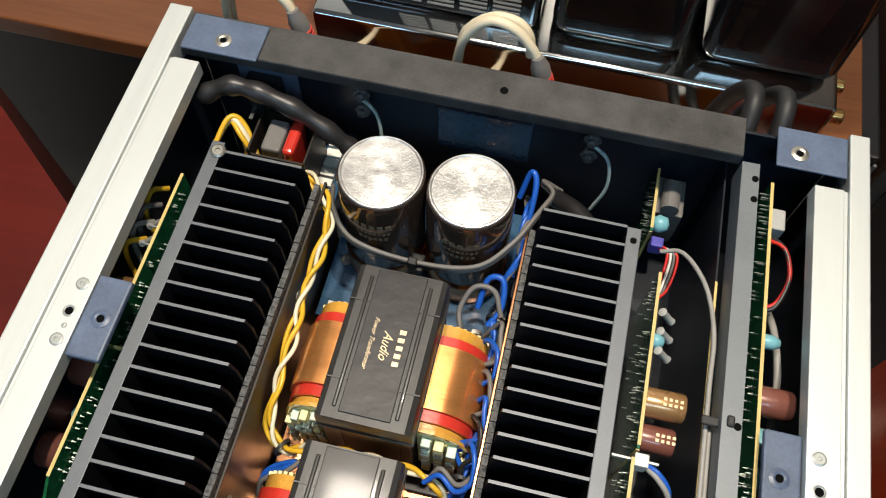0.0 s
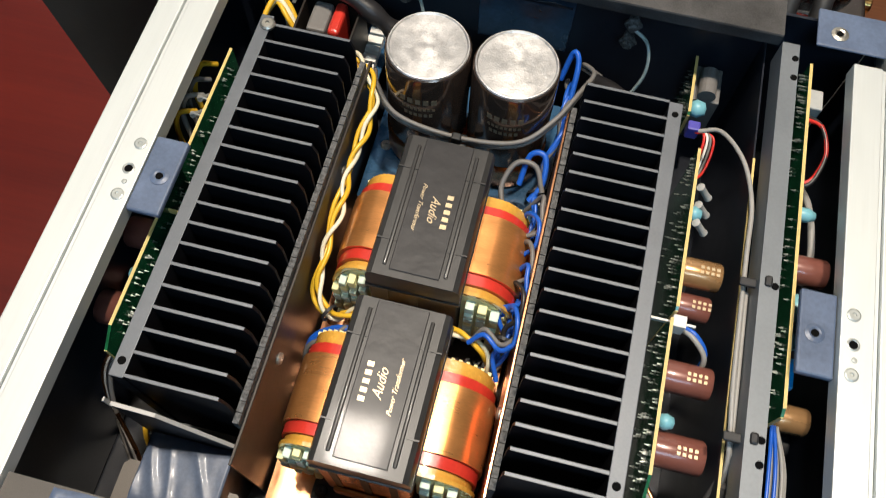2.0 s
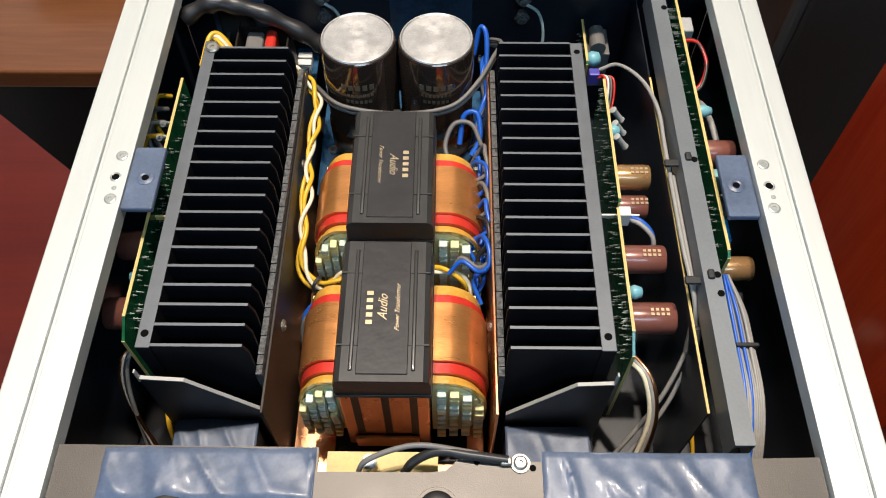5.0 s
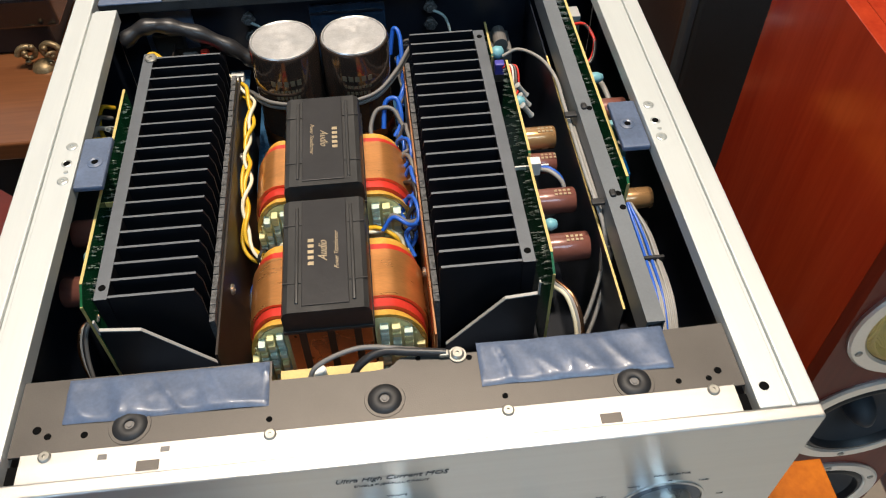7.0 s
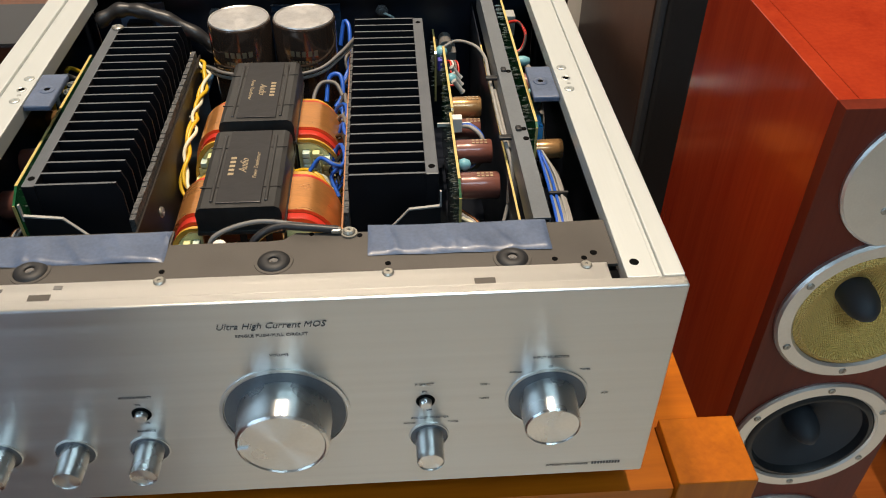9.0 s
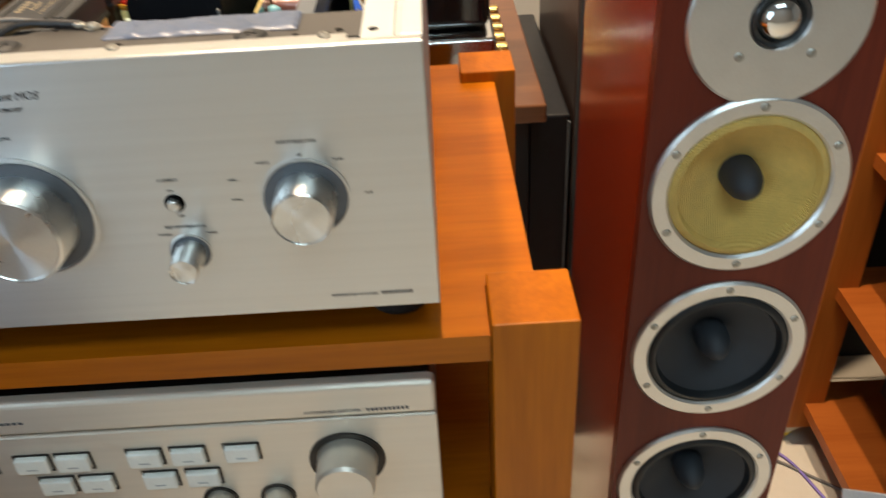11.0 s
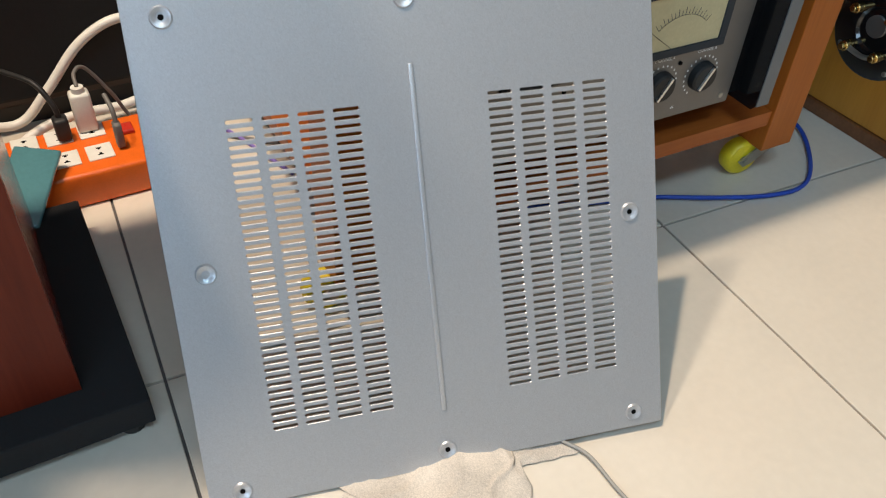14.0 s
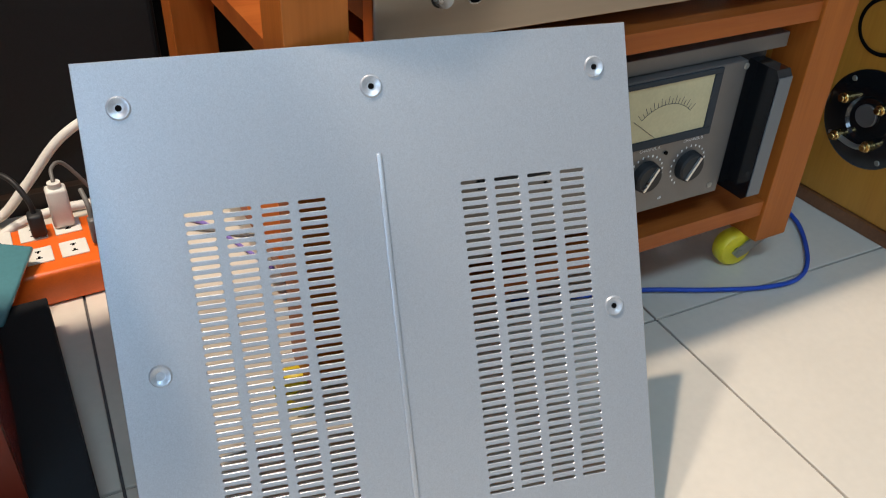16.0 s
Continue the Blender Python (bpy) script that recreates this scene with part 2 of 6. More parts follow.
FLOORT = mat("cream_floor_tile", (0.66, 0.60, 0.51), 0.16, 0.0, 0.05, 6, 90, 0.03, coat=0.3, random_tint=0.03)
GROUT = mat("dark_grout", (0.10, 0.09, 0.085), 0.8, 0.0, 0.4, 60, 400, 0.4)
# mid grey for unseen surfaces, dark enough to hold down warm bounce
DULLWALL = mat("low_bounce_grey", (0.26, 0.26, 0.26), 0.7, 0.0, 0.06, 8, 300, 0.15)
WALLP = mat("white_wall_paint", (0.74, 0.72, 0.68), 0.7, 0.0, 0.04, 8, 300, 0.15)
ORANGE = mat("orange_plastic", (0.80, 0.14, 0.010), 0.32, 0.0, 0.08, 60, 400, 0.05)
YELLOWP = mat("yellow_plastic", (0.78, 0.62, 0.02), 0.38, 0.0, 0.10, 60, 400, 0.1)
AMPGREY = mat("warm_grey_panel", (0.19, 0.18, 0.17), 0.42, 0.6, 0.08, 60, 700, 0.08)
METER = mat("cream_meter_face", (0.55, 0.48, 0.28), 0.5, 0.0, 0.10, 30, 300, 0.0)
GLASSY = mat("dark_display_glass", (0.008, 0.008, 0.010), 0.06, 0.0, 0.2, 20, 200, 0.0, coat=0.15)
CHROME = mat("polished_steel", (0.80, 0.79, 0.76), 0.10, 1.0, 0.04, 10, 200, 0.02)
BLACKGLOSS = mat("black_gloss_paint", (0.008, 0.008, 0.009), 0.12, 0.0, 0.2, 20, 200, 0.03, coat=0.8)
CLOTH = mat("stained_rag", (0.58, 0.52, 0.45), 0.9, 0.0, 0.42, 16, 700, 0.35)
BRASS = mat("brass_terminal", (0.70, 0.48, 0.18), 0.25, 1.0, 0.1, 100, 500, 0.05)
SPEAKERORANGE = wood("amber_veneer", (0.42, 0.17, 0.018), (0.54, 0.24, 0.030), 2)


def kevlar_material():
    m = mat("yellow_woven_cone", (0.82, 0.55, 0.15), 0.45, 0.0, 0.12, 60, 700, 0.1)
    n, l = m.node_tree.nodes, m.node_tree.links
    tc = n.new("ShaderNodeTexCoord")
    w1, w2 = n.new("ShaderNodeTexWave"), n.new("ShaderNodeTexWave")
    w1.bands_direction, w2.bands_direction = "X", "Z"
    add = n.new("ShaderNodeMath")
    for i, w in enumerate((w1, w2)):
        w.inputs["Scale"].default_value = 160
        l.new(tc.outputs["Object"], w.inputs["Vector"])
        l.new(w.outputs["Fac"], add.inputs[i])
    b = n.new("ShaderNodeBump")
    b.inputs["Strength"].default_value, b.inputs["Distance"].default_value = 0.9, 0.0010
    l.new(add.outputs[0], b.inputs["Height"])
    l.new(b.outputs[0], n["Principled BSDF"].inputs["Normal"])
    return m


KEVLAR = kevlar_material()


# ---- building helpers ----
OFF = {}


def thing(name, at, label, category, group="", m=None, kind=""):
    """An Empty at the base of a thing. With m its parts are given in its own axes, else in the world's."""
    e = new(name)
    e.empty_display_size = 0.05
    e.matrix_basis = m if m is not None else Matrix.Translation(at)
    OFF[e.name] = Vector((0, 0, 0)) if m is not None else Vector(at)
    return tagged(e, label, category, group, kind)


def part(name, bm, material, parent, label="", smooth=None):
    """Links a bmesh as one mesh object under a thing or a part."""
    off = OFF[parent.name]
    bmesh.ops.recalc_face_normals(bm, faces=bm.faces)
    if off.length:
        bmesh.ops.translate(bm, verts=bm.verts, vec=-off)
    if smooth is not None:
        for f in bm.faces:
            f.smooth = True
        for e in bm.edges:
            e.smooth = len(e.link_faces) == 2 and e.calc_face_angle(0) < radians(smooth)
    me = bpy.data.meshes.new(name)
    bm.to_mesh(me)
    bm.free()
    for x in (material if isinstance(material, (list, tuple)) else [material]):
        me.materials.append(x)
    ob = new(name, me)
    ob.parent = parent
    OFF[ob.name] = off
    if label:
        ob["label"] = label
    return ob


def solid(name, bm, material, label, category, kind="", group="", smooth=None):
    """A top-level thing or piece of the setting of one mesh, in world axes."""
    bmesh.ops.recalc_face_normals(bm, faces=bm.faces)
    if smooth is not None:
        for f in bm.faces:
            f.smooth = True
        for e in bm.edges:
            e.smooth = len(e.link_faces) == 2 and e.calc_face_angle(0) < radians(smooth)
    me = bpy.data.meshes.new(name)
    bm.to_mesh(me)
    bm.free()
    me.materials.append(material)
    ob = new(name, me)
    OFF[ob.name] = Vector((0, 0, 0))
    return tagged(ob, label, category, group, kind)


def bevel(bm, w, seg=2):
    if w:
        es = [e for e in bm.edges if len(e.link_faces) == 2 and e.calc_face_angle(0) > radians(30)]
        bmesh.ops.bevel(bm, geom=es, offset=w, segments=seg, affect="EDGES", profile=0.5, clamp_overlap=True)
    return bm


def bx(x0, x1, y0, y1, z0, z1, bev=0.0, seg=2):
    bm = bmesh.new()
    bmesh.ops.create_cube(bm, size=1)
    for v in bm.verts:
        v.co = Vector((x0 + (v.co.x + 0.5) * (x1 - x0), y0 + (v.co.y + 0.5) * (y1 - y0), z0 + (v.co.z + 0.5) * (z1 - z0)))
    return bevel(bm, bev, seg)


def join(*bms):
    out = bmesh.new()
    for b in bms:
        me = bpy.data.meshes.new("tmp")
        b.to_mesh(me)
        b.free()
        out.from_mesh(me)
        bpy.data.meshes.remove(me)
    return out


def lathe(profile, p, axis, seg=32, closed=False):
    """Turns (radius, along) pairs round the axis at p."""
    bm = bmesh.new()
    q = Vector(axis).normalized().to_track_quat("Z", "Y").to_matrix()
    rings = []
    for r, h in profile:
        if r < 1e-7:
            rings.append([bm.verts.new(Vector(p) + q @ Vector((0, 0, h)))])
        else:
            rings.append([bm.verts.new(Vector(p) + q @ Vector((r * math.cos(2 * math.pi * i / seg), r * math.sin(2 * math.pi * i / seg), h)))
                          for i in range(seg)])
    pairs = list(zip(rings, rings[1:])) + ([(rings[-1], rings[0])] if closed else [])
    for a, b in pairs:
        for i in range(seg):
            j = (i + 1) % seg
            if len(a) == 1 and len(b) > 1:
                bm.faces.new((a[0], b[i], b[j]))
            elif len(b) == 1 and len(a) > 1:
                bm.faces.new((a[i], a[j], b[0]))
            elif len(a) > 1:
                bm.faces.new((a[i], a[j], b[j], b[i]))
    return bm


def cy(p, q, r, seg=24, bev=0.0):
    h = (Vector(q) - Vector(p)).length
    b = min(bev, r * 0.45, h * 0.45)
    prof = [(0, 0), (r - b, 0), (r, b), (r, h - b), (r - b, h), (0, h)] if b else [(0, 0), (r, 0), (r, h), (0, h)]
    return lathe(prof, p, Vector(q) - Vector(p), seg)


def prism(pts, axis, a, b, bev=0.0):
    """A flat outline drawn out along an axis: 0 (y, z), 1 (x, z), 2 (x, y)."""
    bm = bmesh.new()

    def put(u, v, w):
        return {0: (w, u, v), 1: (u, w, v), 2: (u, v, w)}[axis]
    lo = [bm.verts.new(put(u, v, a)) for u, v in pts]
    hi = [bm.verts.new(put(u, v, b)) for u, v in pts]
    bm.faces.new(lo[::-1])
    bm.faces.new(hi)
    n = len(pts)
    for i in range(n):
        bm.faces.new((lo[i], lo[(i + 1) % n], hi[(i + 1) % n], hi[i]))
    return bevel(bm, bev)


def spline(pts, sub=8):
    p = [Vector(x) for x in pts]
    p = [2 * p[0] - p[1]] + p + [2 * p[-1] - p[-2]]
    out = []
    for i in range(1, len(p) - 2):
        for k in range(sub):
            t = k / sub
            out.append(0.5 * (2 * p[i] + (p[i + 1] - p[i - 1]) * t + (2 * p[i - 1] - 5 * p[i] + 4 * p[i + 1] - p[i + 2]) * t * t
                              + (3 * p[i] - p[i - 1] - 3 * p[i + 1] + p[i + 2]) * t ** 3))
    return out + [p[-2]]


def sweep(path, r, seg=8):
    bm = bmesh.new()
    rings, up = [], None
    for i, c in enumerate(path):
        d = (path[min(i + 1, len(path) - 1)] - path[max(i - 1, 0)]).normalized()
        if up is None:
            up = d.orthogonal().normalized()
        up = (up - d * up.dot(d)).normalized()
        s = d.cross(up)
        rr = r[i] if isinstance(r, list) else r
        rings.append([bm.verts.new(c + rr * (math.cos(2 * math.pi * k / seg) * up + math.sin(2 * math.pi * k / seg) * s)) for k in range(seg)])
    for a, b in zip(rings, rings[1:]):
        for k in range(seg):
            bm.faces.new((a[k], a[(k + 1) % seg], b[(k + 1) % seg], b[k]))
    bm.faces.new(rings[0][::-1])
    bm.faces.new(rings[-1])
    return bm


def tube(pts, r, seg=8, sub=8):
    return sweep(spline(pts, sub), r, seg)


def strand(pts, r, phase, lay=0.03, sub=10, spread=1.05):
    """One wire of a twisted pair that follows a path."""
    path, out, run = spline(pts, sub), [], 0.0
    up = None
    for i, c in enumerate(path):
        d = (path[min(i + 1, len(path) - 1)] - path[max(i - 1, 0)]).normalized()
        if up is None:
            up = d.orthogonal().normalized()
        up = (up - d * up.dot(d)).normalized()
        s = d.cross(up)
        if i:
            run += (c - path[i - 1]).length
        a = phase + 2 * math.pi * run / lay
        out.append(c + spread * r * (math.cos(a) * up + math.sin(a) * s))
    return sweep(out, r, 7)


def lettering(name, text, size, m, material, parent, label="", align="CENTER", depth=0.0002, wide=1.0, lean=0.0):
    """Raised writing in the font that is built in; m places its baseline."""
    c = bpy.data.curves.new(name, "FONT")
    c.body, c.size, c.align_x, c.extrude, c.resolution_u, c.shear = text, size, align, depth, 2, lean
    tmp = new("tmp", c)
    me = bpy.data.meshes.new_from_object(tmp.evaluated_get(bpy.context.evaluated_depsgraph_get()))
    bpy.data.objects.remove(tmp)
    bpy.data.curves.remove(c)
    bm = bmesh.new()
    bm.from_mesh(me)
    bpy.data.meshes.remove(me)
    bmesh.ops.transform(bm, matrix=m @ Matrix.Diagonal((wide, 1, 1, 1)), verts=bm.verts)
    return part(name, bm, material, parent, label)


def screw_head(p, axis, r=0.003, h=0.0012):
    """A pan head with a cross recess."""
    a = Vector(axis).normalized()
    return lathe([(0, h * 0.35), (r * 0.22, h * 0.4), (r * 0.3, h), (r * 0.75, h), (r, h * 0.4), (r, -h * 0.4)], p, a, 14)


def circle_pts(r, n=24, cx=0.0, cy_=0.0):
    return [(cx + r * math.cos(2 * math.pi * i / n), cy_ + r * math.sin(2 * math.pi * i / n)) for i in range(n)]


# ---- setting ----
X0, X1, Y0, Y1, ZC = -2.9, 3.2, -2.6, 1.75, 3.10
solid("floor", bx(X0, X1, Y0, Y1, -0.06, -0.004), GROUT, "dark grout bed under cream floor tiles", "floor", "structure")
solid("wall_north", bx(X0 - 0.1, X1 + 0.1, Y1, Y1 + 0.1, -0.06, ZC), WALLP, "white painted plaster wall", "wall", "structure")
# unseen walls and ceiling close the room; their grey limits bounced light
solid("wall_south", bx(X0 - 0.1, X1 + 0.1, Y0 - 0.1, Y0, -0.06, ZC), DULLWALL, "unseen wall, greyed to cut bounced light", "wall", "structure")
solid("wall_west", bx(X0 - 0.1, X0, Y0, Y1, -0.06, ZC), DULLWALL, "unseen wall, greyed to cut bounced light", "wall", "structure")
solid("wall_east", bx(X1, X1 + 0.1, Y0, Y1, -0.06, ZC), DULLWALL, "unseen wall, greyed to cut bounced light", "wall", "structure")
solid("ceiling", bx(X0 - 0.1, X1 + 0.1, Y0 - 0.1, Y1 + 0.1, ZC, ZC + 0.1), DULLWALL, "unseen ceiling, greyed to cut bounced light", "ceiling", "structure")


# ---- stereo rack ----
def rack(m, width, depth, shelves, top, wx, wy, wz, label, swing=0.0):
    """Four square posts, open shelves and castors; own axes: x along the front, y to the back."""
    t = thing("stereo_rack", (0, 0, 0), label, "rack", "stereo racks", m)
    s = 0.054
    for x in (0, width - s):
        for y in (0, depth - s):
            part("post", bx(x, x + s, y, y + s, 0.0503, top, 0.0012), wz, t)
            f0 = y + 0.028
            turn = Matrix.Translation((x + 0.027, y + 0.027, 0)) @ Matrix.Rotation(radians(swing), 4, "Z") @ Matrix.Translation((-x - 0.027, -y - 0.027, 0))
            fork = [(y + 0.014, 0.046), (y + 0.042, 0.046), (f0 + 0.040, 0.026), (f0 + 0.030, 0.017), (f0 + 0.018, 0.022)]
            q = join(cy((x + 0.027, y + 0.027, 0.046), (x + 0.027, y + 0.027, 0.0502), 0.017, 20), prism(fork, 0, x + 0.010, x + 0.0125), prism(fork, 0, x + 0.0415, x + 0.044),
                     cy((x + 0.008, f0 + 0.029, 0.0262), (x + 0.046, f0 + 0.029, 0.0262), 0.0042, 12))
            w = lathe([(0.006, 0), (0.017, 0.0004), (0.0225, 0.0012), (0.0258, 0.005), (0.0262, 0.0125), (0.0258, 0.020), (0.0225, 0.0238), (0.017, 0.0246), (0.006, 0.025)], (x + 0.0145, f0 + 0.029, 0.0262), (1, 0, 0), 32, True)
            for b in (q, w):
                bmesh.ops.transform(b, matrix=turn, verts=b.verts)
            c = part("castor", join(bx(x + 0.004, x + s - 0.004, y + 0.004, y + s - 0.004, 0.0470, 0.0501, 0.001), q), SCREW, t, "zinc castor fork")
            part("wheel", w, YELLOWP, c, "yellow plastic wheel", smooth=40)
    for z in shelves:
        e, i, f, g = 0.021, s + 0.0008, 0.004, depth - 0.004
        part("shelf", prism([(i, f), (width - i, f), (width - i, i), (width - e, i), (width - e, depth - i), (width - i, depth - i), (width - i, g), (i, g), (i, depth - i), (e, depth - i), (e, i), (i, i)],
                            2, z - 0.021, z, 0.0010), wx, t)
    return t


rack(pose(-0.289, 0.002, 0), 0.590, 0.442, (0.853, 0.648, 0.42, 0.20), 0.864, OAKX, OAKY, OAKZ,
     "orange-brown wooden stereo rack on yellow castors")
RKX, RKY, RKR, RKW, RKD = 0.8065, 0.1870, -1.10, 0.667, 0.500
RK2 = pose(RKX, RKY, 0, 0, 0, RKR)
RKU = RK2 @ Matrix.Translation((0.837 - RKX, 0.204 - RKY, 0))
rack(RK2, RKW, RKD, (0.111, 0.366, 0.606, 0.86), 0.872, CHERRYX, CHERRYY, CHERRYZ,
     "brown wooden stereo rack on yellow castors", 82.0)


# ---- floor-standing speaker ----
def driver(t, x, z, y, r, cone, ring, name, label, plug):
    """A cone in a screwed alloy ring, facing -y."""
    d = part(name, lathe([(r * 0.80, 0.0015), (r * 0.83, 0.0035), (r * 0.97, 0.0035), (r, 0.0015), (r, -0.004), (r * 0.80, -0.004)],
                         (x, y, z), (0, -1, 0), 56, True), ring, t, label, smooth=35)
    part("surround", lathe([(r * 0.80, 0.0), (r * 0.76, 0.0035), (r * 0.72, 0.0035), (r * 0.69, -0.002), (r * 0.68, -0.006)], (x, y, z), (0, -1, 0), 48), SURROUND if cone is CONE else cone, d, smooth=60)
    part("cone", lathe([(r * 0.685, -0.004), (r * 0.5, -0.013), (r * 0.3, -0.022), (r * 0.2, -0.027), (0, -0.029)], (x, y, z), (0, -1, 0), 48), cone, d, smooth=60)
    part("phase_plug", lathe([(0, 0.009), (r * 0.06, 0.0078), (r * 0.13, 0.002), (r * 0.18, -0.006), (r * 0.20, -0.016), (r * 0.20, -0.028)], (x, y, z), (0, -1, 0), 32), plug, d, smooth=60)
    for k in range(6):
        a = math.pi / 2 + k * math.pi / 3
        part("screw", screw_head((x + r * 0.90 * math.cos(a), y - 0.0035, z + r * 0.90 * math.sin(a)), (0, -1, 0), 0.0034, 0.0012), SCREW, d)


def pierced(x0, x1, z0, z1, ya, yb, holes):
    """A board facing -y with round holes."""
    bm = bmesh.new()
    loops = [[(x0, z0), (x1, z0), (x1, z1), (x0, z1)]] + [circle_pts(r, 40, cx, cz) for cx, cz, r in holes]
    edges = []
    for lp in loops:
        vs = [bm.verts.new((u, ya, w)) for u, w in lp]
        edges += [bm.edges.new((vs[i], vs[(i + 1) % len(vs)])) for i in range(len(vs))]
    bmesh.ops.triangle_fill(bm, use_beauty=True, use_dissolve=False, edges=edges)
    r = bmesh.ops.extrude_face_region(bm, geom=list(bm.faces))
    bmesh.ops.translate(bm, verts=[v for v in r["geom"] if isinstance(v, bmesh.types.BMVert)], vec=(0, yb - ya, 0))
    return bm


def floor_speaker(name, x, label):
    t = thing(name, (x, 0.30, 0), label, "speaker", "floor speakers")
    part("plinth", bx(x - 0.135, x + 0.135, 0.133, 0.466, 0.012, 0.045, 0.002), GRILLE, t, "black plinth")
    for sx in (-0.115, 0.115):
        for y in (0.15, 0.45):
            part("foot", cy((x + sx, y, 0), (x + sx, y, 0.012), 0.012, 14), RUBBER, t)
    for sx in (-1, 1):
        part("side_panel", bx(*sorted((x + sx * 0.0665, x + sx * 0.0825)), 0.1855, 0.45, 0.046, 1.043, 0.0006), REDWOOD, t, "glossy red cherry veneer")
    part("top_panel", bx(x - 0.0664, x + 0.0664, 0.1855, 0.45, 1.027, 1.043), REDWOOD, t, "glossy red cherry veneer")
    part("bottom_panel", bx(x - 0.0664, x + 0.0664, 0.1855, 0.45, 0.046, 0.062), REDWOOD, t)
    part("back_panel", bx(x - 0.0664, x + 0.0664, 0.434, 0.45, 0.0621, 1.0269), REDWOOD, t)
    part("baffle", pierced(x - 0.0825, x + 0.0825, 0.046, 1.043, 0.172, 0.1854,
                           [(x, 0.9815, 0.0200), (x, 0.846, 0.0640), (x, 0.676, 0.0640), (x, 0.4985, 0.0640)]), ROSEWOOD, t, "dark rosewood veneer front")
    y = 0.1715
    tw = part("tweeter_plate", lathe([(0.020, 0.002), (0.022, 0.0035), (0.063, 0.0035), (0.065, 0.002), (0.065, -0.002), (0.020, -0.002)],
                                     (x, y, 0.9815), (0, -1, 0), 56, True), RING, t, "round alloy tweeter plate", smooth=35)
    part("tweeter_surround", lathe([(0.021, 0.0036), (0.0195, 0.0048), (0.0175, 0.0036), (0.0155, 0.001), (0.0155, -0.001), (0.021, -0.001)], (x, y, 0.9815), (0, -1, 0), 40, True), SURROUND, tw, smooth=60)
    part("dome", lathe([(0.0155, 0.0), (0.0145, 0.004), (0.011, 0.0075), (0.006, 0.0095), (0, 0.0102)], (x, y, 0.9815), (0, -1, 0), 36), CHROME, tw, smooth=60)
    for a in (0.78, 2.36, 3.93, 5.50):
        part("screw", screw_head((x + 0.036 * math.cos(a), y - 0.0035, 0.9815 + 0.036 * math.sin(a)), (0, -1, 0), 0.0034), SCREW, tw)
    driver(t, x, 0.846, y - 0.001, 0.0785, KEVLAR, RING, "midrange_driver", "yellow woven cone in an alloy ring", CONE)
    driver(t, x, 0.676, y, 0.0785, CONE, RING, "woofer", "black cone in an alloy ring", CONE)
    driver(t, x, 0.4985, y, 0.0785, CONE, RING, "woofer", "black cone in an alloy ring", CONE)
    part("badge", join(*[bx(x - 0.026 + 0.0037 * i, x - 0.026 + 0.0037 * i + 0.0026, 0.1712, 0.1722, 0.3660, 0.3682 + 0.0006 * (i % 5 == 0)) for i in range(14)]), GREYINK, t, "thin pale maker's mark")
    return t


floor_speaker("floor_speaker", 0.461, "red cherry floor speaker with yellow midrange on a plinth")

# ---- large dark speaker behind ----
t = thing("large_speaker", (0.62, 0.95, 0), "large floor speaker with black cloth grille and brown sides", "speaker")
part("cabinet", bx(0.425, 0.815, 0.735, 1.15, 0.03, 1.62, 0.004), DARKWOOD, t, "dark brown veneered cabinet")
part("grille", bx(0.435, 0.808, 0.712, 0.7348, 0.05, 1.60, 0.006), GRILLE, t, "black cloth grille")
part("grille_edge", bx(0.4255, 0.4345, 0.714, 0.7348, 0.05, 1.60, 0.002), SLATE, t)
part("base", bx(0.43, 0.81, 0.74, 1.14, 0, 0.0298), BLACK, t)

# ---- loose amplifier cover leaning on the rack ----
CU, CV = Vector((0.9674, -0.2524, 0.0175)).normalized(), Vector((0.0985, 0.4480, 0.8890)).normalized()
CN = CU.cross(CV).normalized()
CV = CN.cross(CU)
CM = Matrix(((CU.x, CV.x, CN.x, 0.613), (CU.y, CV.y, CN.y, 0.022), (CU.z, CV.z, CN.z, 0.0015), (0, 0, 0, 1)))
t = thing("amplifier_cover", (0, 0, 0), "silver sheet-metal amplifier top cover with vent slots, leaning upright", "cover", m=CM)


